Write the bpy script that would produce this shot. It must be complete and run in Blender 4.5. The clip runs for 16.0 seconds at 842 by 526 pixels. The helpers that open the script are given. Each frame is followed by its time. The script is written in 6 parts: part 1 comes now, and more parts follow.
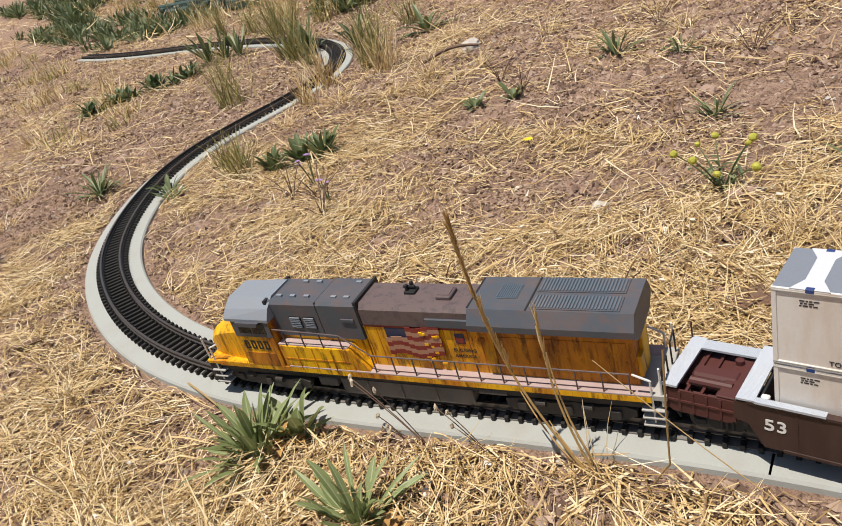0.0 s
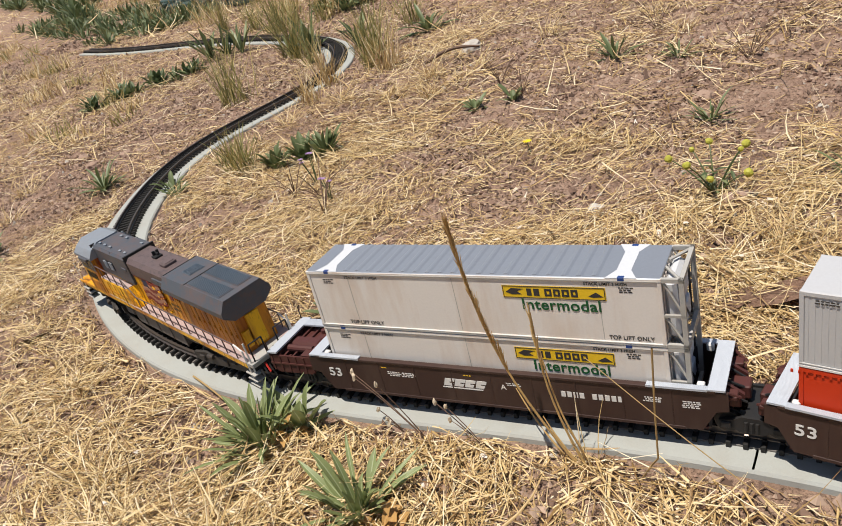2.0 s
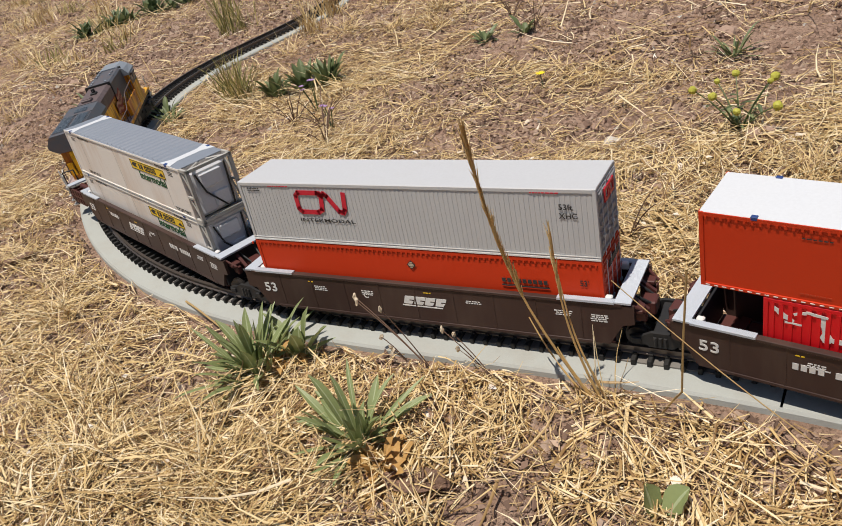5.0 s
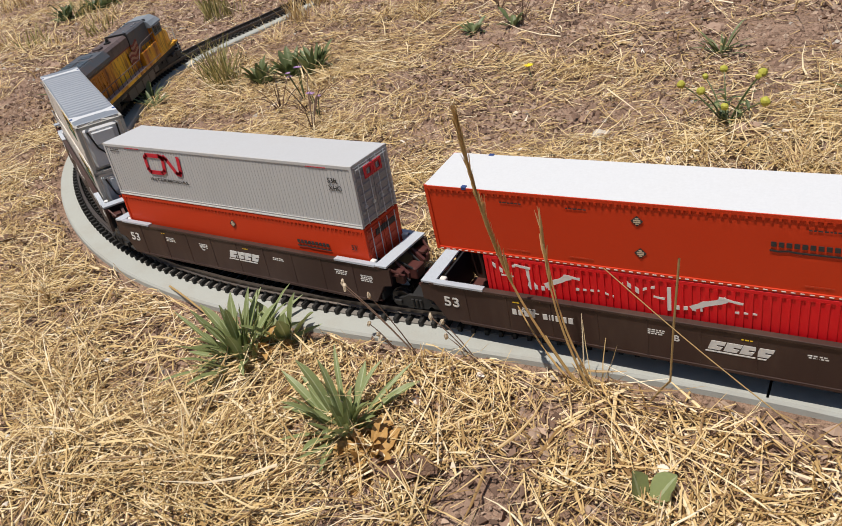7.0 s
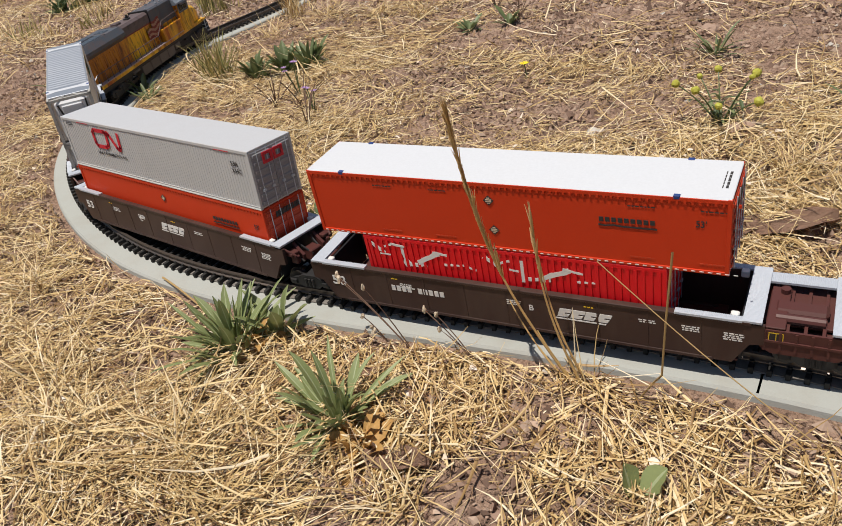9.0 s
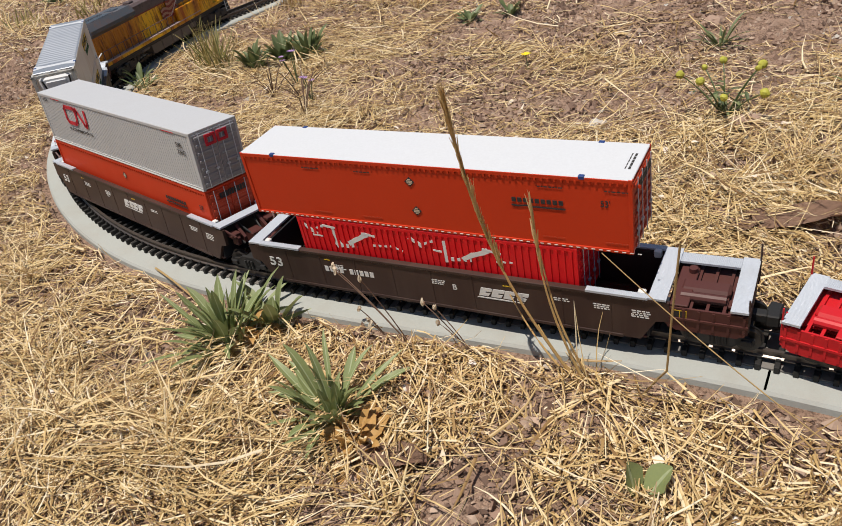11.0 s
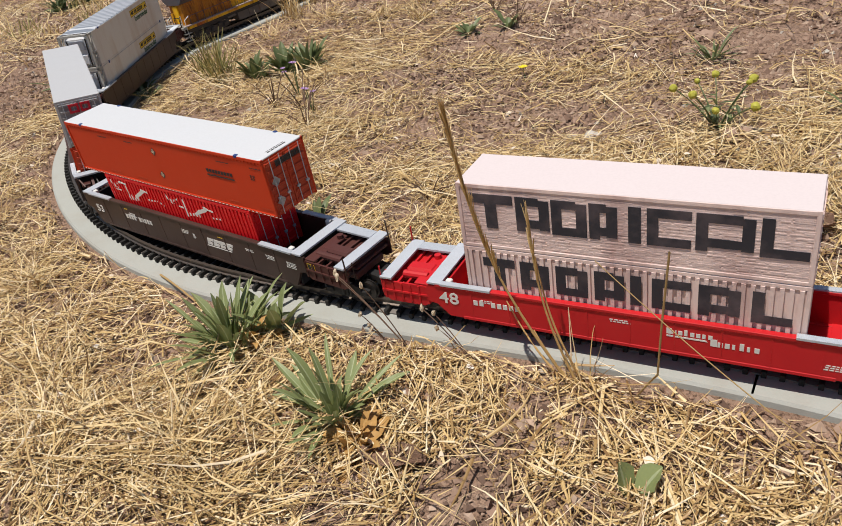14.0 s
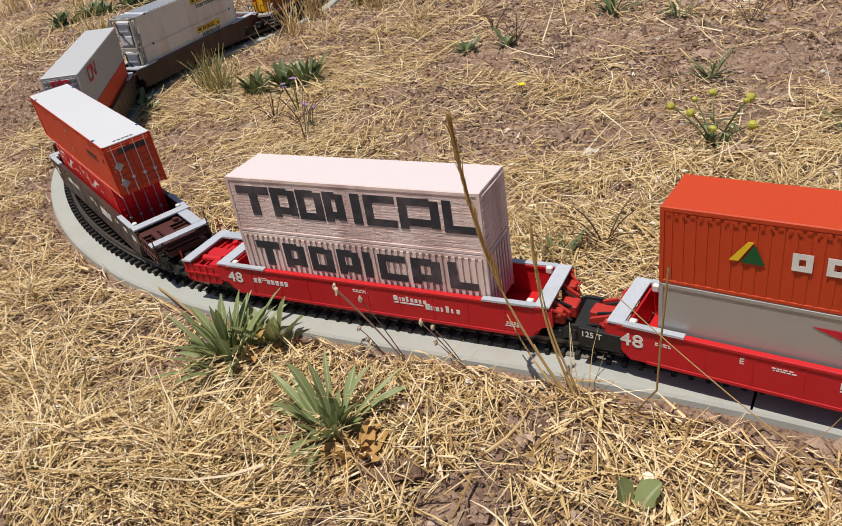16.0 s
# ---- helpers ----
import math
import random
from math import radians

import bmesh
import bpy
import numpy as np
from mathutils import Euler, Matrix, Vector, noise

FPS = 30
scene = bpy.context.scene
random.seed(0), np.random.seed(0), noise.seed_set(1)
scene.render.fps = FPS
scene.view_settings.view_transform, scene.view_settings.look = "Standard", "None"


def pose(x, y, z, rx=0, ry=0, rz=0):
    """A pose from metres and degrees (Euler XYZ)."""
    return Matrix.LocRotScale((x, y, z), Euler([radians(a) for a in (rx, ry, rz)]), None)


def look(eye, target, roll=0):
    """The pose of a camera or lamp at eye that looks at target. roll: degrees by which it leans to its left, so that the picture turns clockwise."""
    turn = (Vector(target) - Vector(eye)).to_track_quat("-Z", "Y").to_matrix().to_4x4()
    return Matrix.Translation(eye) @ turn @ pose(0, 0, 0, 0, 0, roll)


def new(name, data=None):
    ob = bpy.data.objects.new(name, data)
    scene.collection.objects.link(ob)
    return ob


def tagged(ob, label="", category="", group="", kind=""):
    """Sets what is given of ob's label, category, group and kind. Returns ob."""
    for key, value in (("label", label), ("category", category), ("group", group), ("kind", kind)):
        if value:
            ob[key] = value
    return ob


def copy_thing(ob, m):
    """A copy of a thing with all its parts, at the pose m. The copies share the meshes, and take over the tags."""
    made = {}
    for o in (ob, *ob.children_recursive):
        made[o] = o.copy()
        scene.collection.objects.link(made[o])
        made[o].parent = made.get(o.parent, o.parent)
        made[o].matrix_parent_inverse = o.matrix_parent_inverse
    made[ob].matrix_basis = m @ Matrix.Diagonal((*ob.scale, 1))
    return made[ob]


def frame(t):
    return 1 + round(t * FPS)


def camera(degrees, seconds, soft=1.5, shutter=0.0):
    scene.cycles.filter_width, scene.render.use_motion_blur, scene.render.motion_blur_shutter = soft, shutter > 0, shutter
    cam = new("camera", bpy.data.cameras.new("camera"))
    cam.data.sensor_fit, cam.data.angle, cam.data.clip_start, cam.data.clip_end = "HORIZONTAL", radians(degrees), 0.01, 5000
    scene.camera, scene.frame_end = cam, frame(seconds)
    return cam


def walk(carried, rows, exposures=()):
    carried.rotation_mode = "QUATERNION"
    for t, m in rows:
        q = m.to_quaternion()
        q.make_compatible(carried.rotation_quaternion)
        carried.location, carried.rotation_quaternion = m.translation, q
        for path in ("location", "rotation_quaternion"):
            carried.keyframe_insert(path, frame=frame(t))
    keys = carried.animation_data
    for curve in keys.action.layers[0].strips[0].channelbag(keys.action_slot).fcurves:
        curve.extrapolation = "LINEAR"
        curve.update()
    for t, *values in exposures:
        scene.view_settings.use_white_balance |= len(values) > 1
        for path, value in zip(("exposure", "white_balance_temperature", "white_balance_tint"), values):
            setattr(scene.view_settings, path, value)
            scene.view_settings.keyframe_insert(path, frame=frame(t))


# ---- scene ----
cam = camera(58.28, 16.0, soft=0.95)
PATH = [
    (0, (0.2698, -0.2414, 0.2347), (-0.7486, 1.1675, -0.6485), -16.55),
    (0.5, (0.2717, -0.2447, 0.2353), (-0.7434, 1.1584, -0.6611), -16.22),
    (1, (0.2751, -0.2477, 0.2401), (-0.7383, 1.1566, -0.6563), -15.98),
    (1.5, (0.2756, -0.2483, 0.242), (-0.7349, 1.1608, -0.6501), -15.82),
    (2, (0.2752, -0.2511, 0.2421), (-0.7376, 1.157, -0.6489), -15.77),
    (2.5, (0.2734, -0.2512, 0.239), (-0.7445, 1.1527, -0.6528), -15.81),
    (3, (0.2726, -0.2519, 0.2373), (-0.7488, 1.1445, -0.6623), -15.78),
    (3.5, (0.2633, -0.245, 0.2273), (-0.753, 1.1177, -0.728), -15.61),
    (4, (0.2605, -0.244, 0.2237), (-0.749, 1.1041, -0.7594), -15.22),
    (6.5, (0.2536, -0.2472, 0.2151), (-0.7062, 1.1121, -0.8015), -12.95),
    (7, (0.2536, -0.2475, 0.2165), (-0.6945, 1.1174, -0.8036), -12.48),
    (7.5, (0.2536, -0.2479, 0.2159), (-0.6885, 1.1209, -0.8044), -12.15),
    (8, (0.2539, -0.249, 0.2154), (-0.6843, 1.1214, -0.8065), -11.81),
    (8.5, (0.2539, -0.2507, 0.2154), (-0.6795, 1.122, -0.8078), -11.54),
    (11, (0.2494, -0.2447, 0.2088), (-0.6751, 1.1237, -0.8281), -10.96),
    (11.5, (0.2487, -0.2467, 0.2089), (-0.671, 1.1196, -0.8351), -10.76),
    (12, (0.2496, -0.2454, 0.2098), (-0.6686, 1.1163, -0.8415), -10.77),
    (12.5, (0.2527, -0.2472, 0.2138), (-0.6643, 1.1168, -0.8355), -10.68),
    (13, (0.2533, -0.2493, 0.2146), (-0.6648, 1.1189, -0.8283), -10.7),
    (13.5, (0.2548, -0.251, 0.2158), (-0.6679, 1.1221, -0.8165), -10.83),
    (14, (0.2537, -0.2531, 0.2137), (-0.6683, 1.1313, -0.8041), -10.53),
    (14.5, (0.2536, -0.2523, 0.2146), (-0.6653, 1.1386, -0.7971), -10.51),
    (15, (0.2518, -0.2547, 0.2129), (-0.6657, 1.1429, -0.7909), -10.23),
    (15.5, (0.2533, -0.2553, 0.2141), (-0.666, 1.1505, -0.7764), -10.06),
    (16, (0.2531, -0.2547, 0.2132), (-0.6674, 1.1562, -0.7689), -9.89),
]
walk(cam, [(t, look(eye, target, roll)) for t, eye, target, roll in PATH], exposures=[(0, 0.11), (3, 0.07), (4, -0.02), (7, -0.05), (16, -0.08)])

# ---- light ----
SUN_DIR = Vector((-0.10, -0.21, 0.97)).normalized()
world = bpy.data.worlds.new("sky")
scene.world = world
world.use_nodes = True
_wn = world.node_tree
_sky = _wn.nodes.new("ShaderNodeTexSky")
_sky.sky_type = "NISHITA"
_sky.sun_disc = False
_sky.sun_elevation = math.asin(SUN_DIR.z)
_sky.sun_rotation = math.atan2(SUN_DIR.x, SUN_DIR.y)
_wn.nodes["Background"].inputs[1].default_value = 0.071
_wn.links.new(_sky.outputs[0], _wn.nodes["Background"].inputs[0])
_sl = bpy.data.lights.new("sun", "SUN")
_sl.energy, _sl.angle, _sl.color = 5.0, radians(0.53), (1.0, 0.922, 0.825)
sun = new("sun", _sl)
sun.matrix_world = look(SUN_DIR * 5, (0, 0, 0))


# ---- materials ----
def nodes_of(name):
    m = bpy.data.materials.new(name)
    m.use_nodes = True
    return m, m.node_tree.nodes, m.node_tree.links, m.node_tree.nodes["Principled BSDF"]


def ramp(nt, links, fac, stops):
    r = nt.new("ShaderNodeValToRGB")
    el = r.color_ramp.elements
    while len(el) < len(stops):
        el.new(0.5)
    for e, (p, c) in zip(el, stops):
        e.position, e.color = p, (*c, 1)
    links.new(fac, r.inputs[0])
    return r.outputs[0]


def tex_noise(nt, links, coord, scale, detail=4, rough=0.6):
    n = nt.new("ShaderNodeTexNoise")
    n.inputs["Scale"].default_value, n.inputs["Detail"].default_value, n.inputs["Roughness"].default_value = scale, detail, rough
    links.new(coord, n.inputs["Vector"])
    return n.outputs["Fac"]


def mix(nt, links, fac, a, b, kind="MIX"):
    m = nt.new("ShaderNodeMix")
    m.data_type, m.blend_type = "RGBA", kind
    for sock, v in ((m.inputs[0], fac), (m.inputs[6], a), (m.inputs[7], b)):
        if isinstance(v, (int, float)):
            sock.default_value = v
        elif isinstance(v, tuple):
            sock.default_value = (*v, 1)
        else:
            links.new(v, sock)
    return m.outputs[2]


def paint(name, col, rough=0.45, wear=0.12, dirt=(0.20, 0.15, 0.10), metal=0.0, grain=900, bump=0.05, streak=False, onset=0.48, grime=0.0, grime_col=(0.10, 0.028, 0.010)):
    """Painted or plain surface with stains at two scales and a fine relief."""
    m, nt, lk, bs = nodes_of(name)
    co = nt.new("ShaderNodeTexCoord").outputs["Object"]
    if streak:
        mp = nt.new("ShaderNodeMapping")
        mp.inputs["Scale"].default_value = (1, 1, 0.22)
        lk.new(co, mp.inputs[0])
        co2 = mp.outputs[0]
    else:
        co2 = co
    big = tex_noise(nt, lk, co2, 45, 5, 0.65)
    fine = tex_noise(nt, lk, co, grain, 3, 0.6)
    stain = ramp(nt, lk, big, [(onset, (0, 0, 0)), (onset + 0.24, (wear, wear, wear))])
    c = mix(nt, lk, stain, tuple(col), dirt)
    if grime:
        spots = tex_noise(nt, lk, co2, 190, 7, 0.75)
        c = mix(nt, lk, ramp(nt, lk, spots, [(0.50, (0, 0, 0)), (0.62, (grime,) * 3)]), c, grime_col)
    c = mix(nt, lk, fine, c, mix(nt, lk, 0.86, (0.05, 0.05, 0.05), c), "MIX")
    lk.new(c, bs.inputs["Base Color"])
    bs.inputs["Metallic"].default_value = metal
    bs.inputs["Specular IOR Level"].default_value = 0.3
    rr = nt.new("ShaderNodeMapRange")
    rr.inputs[3].default_value, rr.inputs[4].default_value = rough - 0.08, rough + 0.14
    lk.new(big, rr.inputs[0])
    lk.new(rr.outputs[0], bs.inputs["Roughness"])
    b = nt.new("ShaderNodeBump")
    b.inputs["Strength"].default_value, b.inputs["Distance"].default_value = bump, 0.0004
    lk.new(fine, b.inputs["Height"])
    lk.new(b.outputs[0], bs.inputs["Normal"])
    return m


def island(name, stops, rough=0.6, spread=0.25, sheen=0.0, trans=0.0, grain=500):
    """Blades and leaves: each piece its own shade from the stops."""
    m, nt, lk, bs = nodes_of(name)
    g = nt.new("ShaderNodeNewGeometry")
    co = nt.new("ShaderNodeTexCoord").outputs["Object"]
    c = ramp(nt, lk, g.outputs["Random Per Island"], stops)
    n = tex_noise(nt, lk, co, grain, 3)
    c = mix(nt, lk, ramp(nt, lk, n, [(0.35, (0, 0, 0)), (0.75, (spread, spread, spread))]), c, mix(nt, lk, 0.55, c, (0.06, 0.045, 0.03)))
    lk.new(c, bs.inputs["Base Color"])
    bs.inputs["Roughness"].default_value = rough
    if trans:
        t = nt.new("ShaderNodeBsdfTranslucent")
        lk.new(c, t.inputs[0])
        ms = nt.new("ShaderNodeMixShader")
        ms.inputs[0].default_value = trans
        lk.new(bs.outputs[0], ms.inputs[1])
        lk.new(t.outputs[0], ms.inputs[2])
        lk.new(ms.outputs[0], nt["Material Output"].inputs[0])
    return m


def soil_material():
    m, nt, lk, bs = nodes_of("dry soil")
    co = nt.new("ShaderNodeTexCoord").outputs["Object"]
    big = tex_noise(nt, lk, co, 3.0, 6, 0.6)
    mid = tex_noise(nt, lk, co, 38, 6, 0.65)
    fin = tex_noise(nt, lk, co, 420, 5, 0.7)
    c = ramp(nt, lk, mid, [(0.25, (0.19, 0.122, 0.090)), (0.5, (0.36, 0.243, 0.182)), (0.75, (0.50, 0.365, 0.280))])
    c = mix(nt, lk, big, c, mix(nt, lk, 0.45, c, (0.34, 0.22, 0.14)))
    c = mix(nt, lk, ramp(nt, lk, fin, [(0.34, (0.9, 0.9, 0.9)), (0.52, (0, 0, 0))]), c, (0.065, 0.040, 0.030))
    c = mix(nt, lk, ramp(nt, lk, fin, [(0.60, (0, 0, 0)), (0.74, (0.7, 0.7, 0.7))]), c, (0.46, 0.34, 0.25))
    lk.new(c, bs.inputs["Base Color"])
    bs.inputs["Roughness"].default_value = 0.95
    bs.inputs["Specular IOR Level"].default_value = 0.15
    v = nt.new("ShaderNodeTexVoronoi")
    v.inputs["Scale"].default_value = 260
    lk.new(co, v.inputs["Vector"])
    b1 = nt.new("ShaderNodeBump")
    b1.inputs["Strength"].default_value, b1.inputs["Distance"].default_value = 0.7, 0.005
    lk.new(mid, b1.inputs["Height"])
    b2 = nt.new("ShaderNodeBump")
    b2.inputs["Strength"].default_value, b2.inputs["Distance"].default_value = 1.0, 0.0026
    lk.new(fin, b2.inputs["Height"])
    lk.new(b1.outputs[0], b2.inputs["Normal"])
    b3 = nt.new("ShaderNodeBump")
    b3.inputs["Strength"].default_value, b3.inputs["Distance"].default_value = 0.45, 0.0016
    b3.invert = True
    lk.new(v.outputs["Distance"], b3.inputs["Height"])
    lk.new(b2.outputs[0], b3.inputs["Normal"])
    lk.new(b3.outputs[0], bs.inputs["Normal"])
    return m


M = {
    "soil": soil_material(),
    "straw": island("dry straw", [(0.0, (0.19, 0.105, 0.042)), (0.22, (0.40, 0.262, 0.105)), (0.5, (0.63, 0.455, 0.205)), (0.8, (0.78, 0.62, 0.345)), (1.0, (0.85, 0.74, 0.54))], 0.45, 0.25, trans=0.12),
    "straw_dark": island("weathered straw", [(0.0, (0.16, 0.09, 0.05)), (0.5, (0.36, 0.22, 0.11)), (1.0, (0.50, 0.36, 0.20))], 0.7, 0.3),
    "green": island("grey-green leaf", [(0.0, (0.11, 0.15, 0.052)), (0.5, (0.22, 0.268, 0.105)), (1.0, (0.36, 0.40, 0.19))], 0.5, 0.2, trans=0.22),
    "midrib": island("pale leaf rib", [(0.0, (0.30, 0.36, 0.18)), (1.0, (0.42, 0.47, 0.28))], 0.5, 0.15, trans=0.2),
    "green_dark": island("dark green leaf", [(0.0, (0.06, 0.09, 0.035)), (0.5, (0.125, 0.165, 0.065)), (1.0, (0.23, 0.265, 0.12))], 0.5, 0.25, trans=0.2),
    "plume": island("golden seed head", [(0.0, (0.60, 0.38, 0.13)), (1.0, (0.86, 0.66, 0.34))], 0.5, 0.2, trans=0.35),
    "olive": island("yellowing blade", [(0.0, (0.13, 0.14, 0.04)), (0.5, (0.30, 0.27, 0.09)), (1.0, (0.55, 0.44, 0.18))], 0.55, 0.25, trans=0.2),
    "ginger": island("withered leaf", [(0.0, (0.24, 0.10, 0.03)), (0.5, (0.46, 0.26, 0.08)), (1.0, (0.62, 0.42, 0.16))], 0.7, 0.3, trans=0.15),
    "bark": island("twig bark", [(0.0, (0.10, 0.055, 0.035)), (1.0, (0.26, 0.17, 0.12))], 0.8, 0.35),
    "chaff": island("papery husk", [(0.0, (0.62, 0.50, 0.36)), (1.0, (0.80, 0.74, 0.66))], 0.7, 0.2),
    "pod": island("dry pod", [(0.0, (0.42, 0.30, 0.20)), (1.0, (0.62, 0.52, 0.38))], 0.7, 0.3),
    "yellow": island("yellow petal", [(0.0, (0.75, 0.55, 0.01)), (1.0, (0.85, 0.70, 0.02))], 0.6, 0.1),
    "bud": island("yellow-green bud", [(0.0, (0.22, 0.24, 0.03)), (1.0, (0.42, 0.40, 0.05))], 0.6, 0.15),
    "violet": island("violet petal", [(0.0, (0.25, 0.13, 0.32)), (1.0, (0.42, 0.28, 0.50))], 0.6, 0.1),
    "clod": island("soil crumb", [(0.0, (0.13, 0.08, 0.057)), (0.5, (0.32, 0.21, 0.155)), (1.0, (0.50, 0.375, 0.285))], 0.95, 0.4),
    "stone": island("pale stone", [(0.0, (0.38, 0.34, 0.30)), (1.0, (0.60, 0.56, 0.50))], 0.85, 0.35),
    "bed": paint("grey foam roadbed", (0.385, 0.40, 0.375), 0.8, 0.22, (0.30, 0.25, 0.19), bump=0.35, grain=1400),
    "tie": paint("black plastic tie", (0.018, 0.017, 0.016), 0.65, 0.25, (0.07, 0.055, 0.042), bump=0.2),
    "web": paint("dusty dark tie web with shade", (0.19, 0.177, 0.162), 0.8, 0.4, (0.16, 0.13, 0.10), bump=0.3),
    "rail": paint("weathered rail", (0.17, 0.14, 0.12), 0.38, 0.4, (0.11, 0.07, 0.05), metal=0.75),
    "brown": paint("oxide brown paint", (0.050, 0.026, 0.021), 0.42, 0.22, (0.17, 0.12, 0.09), streak=True),
    "brown_in": paint("maroon frame paint", (0.085, 0.027, 0.023), 0.45, 0.2, (0.06, 0.04, 0.03)),
    "scarlet": paint("scarlet wagon paint", (0.54, 0.012, 0.018), 0.4, 0.10, (0.25, 0.05, 0.04), streak=True),
    "well_dark": paint("dark well interior", (0.018, 0.018, 0.022), 0.6, 0.2, (0.05, 0.04, 0.035)),
    "grate": paint("galvanised walkway", (0.50, 0.54, 0.60), 0.42, 0.2, (0.30, 0.30, 0.30), metal=0.15, bump=0.4, grain=1500),
    "black": paint("black plastic", (0.018, 0.018, 0.019), 0.5, 0.3, (0.06, 0.05, 0.04)),
    "wheel": paint("blackened wheel", (0.05, 0.045, 0.042), 0.35, 0.3, (0.10, 0.07, 0.05), metal=0.6),
    "orange": paint("orange container paint", (0.58, 0.036, 0.003), 0.5, 0.08, (0.45, 0.05, 0.01), streak=True),
    "orange_dk": paint("red-orange door paint", (0.52, 0.055, 0.018), 0.45, 0.15, (0.25, 0.05, 0.03)),
    "hot": paint("vermilion container paint", (0.52, 0.050, 0.009), 0.52, 0.08, (0.40, 0.06, 0.03), streak=True),
    "red": paint("bright red container paint", (0.74, 0.006, 0.012), 0.4, 0.12, (0.35, 0.03, 0.03), streak=True),
    "cn_grey": paint("light grey container paint", (0.50, 0.50, 0.50), 0.42, 0.14, (0.36, 0.33, 0.30), streak=True),
    # Darker copy of the container grey: recess shade put into the door colour.
    "cn_door": paint("grey door paint with recess shade", (0.30, 0.30, 0.31), 0.45, 0.3, (0.2, 0.18, 0.16)),
    "cn_roof": paint("pale grey roof", (0.50, 0.51, 0.53), 0.4, 0.12, (0.45, 0.43, 0.40)),
    "white": paint("white roof paint", (0.61, 0.63, 0.66), 0.38, 0.06, (0.6, 0.57, 0.5)),
    "offwhite": paint("dirty white container paint", (0.74, 0.70, 0.65), 0.42, 0.55, (0.52, 0.36, 0.24), streak=True),
    "alu": paint("aluminium roof", (0.40, 0.43, 0.48), 0.34, 0.16, (0.30, 0.30, 0.32), metal=0.55),
    "frame_grey": paint("grey steel frame", (0.42, 0.41, 0.38), 0.5, 0.3, (0.2, 0.16, 0.12)),
    "silver": paint("silver container paint", (0.42, 0.41, 0.40), 0.34, 0.12, (0.42, 0.38, 0.33), metal=0.35),
    "bone": paint("pinkish printed card", (0.80, 0.64, 0.60), 0.8, 0.75, (0.38, 0.21, 0.20), streak=True, bump=0.3),
    "pink_top": paint("pale pink lid card", (0.66, 0.59, 0.60), 0.75, 0.06, (0.6, 0.5, 0.5)),
    "ink": paint("dark printed ink", (0.030, 0.030, 0.040), 0.6, 0.55, (0.20, 0.15, 0.16), onset=0.46),
    "letter": paint("white lettering", (0.74, 0.73, 0.70), 0.5, 0.2, (0.4, 0.33, 0.28)),
    "letter_bk": paint("black lettering", (0.035, 0.032, 0.032), 0.6, 0.1),
    "logo_red": paint("red logo paint", (0.55, 0.015, 0.035), 0.45, 0.1),
    "logo_yel": paint("yellow panel paint", (0.80, 0.53, 0.02), 0.45, 0.1, (0.5, 0.3, 0.03)),
    "logo_grn": paint("green lettering", (0.006, 0.085, 0.024), 0.5, 0.1),
    "blue": paint("blue corner paint", (0.015, 0.05, 0.20), 0.5, 0.1),
    "uni_y": paint("weathered yellow paint", (0.92, 0.50, 0.010), 0.36, 1.0, (0.40, 0.075, 0.010), streak=True, onset=0.44, grime=0.8),
    "uni_o": paint("rusty orange panels", (0.72, 0.29, 0.010), 0.42, 0.9, (0.28, 0.062, 0.012), streak=True, onset=0.38, grime=0.8),
    "uni_g": paint("weathered grey roof", (0.078, 0.090, 0.108), 0.45, 0.5, (0.16, 0.105, 0.09), grime=0.5, grime_col=(0.14, 0.085, 0.07)),
    "uni_gl": paint("light grey cab roof", (0.24, 0.27, 0.31), 0.38, 0.3, (0.26, 0.24, 0.22)),
    "uni_rust": paint("rusty brown roof", (0.135, 0.098, 0.095), 0.5, 0.6, (0.085, 0.07, 0.075), grime=0.6, grime_col=(0.05, 0.045, 0.05)),
    "grille": paint("slate radiator grille", (0.10, 0.13, 0.165), 0.45, 0.25, (0.2, 0.2, 0.2)),
    "deck": paint("pinkish worn deck", (0.42, 0.32, 0.30), 0.7, 0.4, (0.26, 0.16, 0.13)),
    "under": paint("grimy underframe", (0.040, 0.036, 0.032), 0.6, 0.45, (0.12, 0.09, 0.07)),
    "tank": paint("dusty fuel tank", (0.13, 0.11, 0.095), 0.6, 0.5, (0.24, 0.19, 0.15)),
    "flag_blue": paint("faded navy", (0.035, 0.04, 0.085), 0.55, 0.3),
    "flag_red": paint("faded flag red", (0.22, 0.030, 0.022), 0.55, 0.3),
    "flag_white": paint("faded flag white", (0.42, 0.22, 0.14), 0.55, 0.3),
    "redhose": paint("red hose", (0.45, 0.03, 0.02), 0.5, 0.2),
    "glass": paint("dark cab glass", (0.012, 0.013, 0.015), 0.12, 0.1),
    "tray": paint("dark green plastic", (0.055, 0.095, 0.085), 0.45, 0.35, (0.16, 0.17, 0.14)),
    "leafbrown": paint("curled brown leaf", (0.36, 0.225, 0.155), 0.75, 0.5, (0.12, 0.07, 0.05)),
}

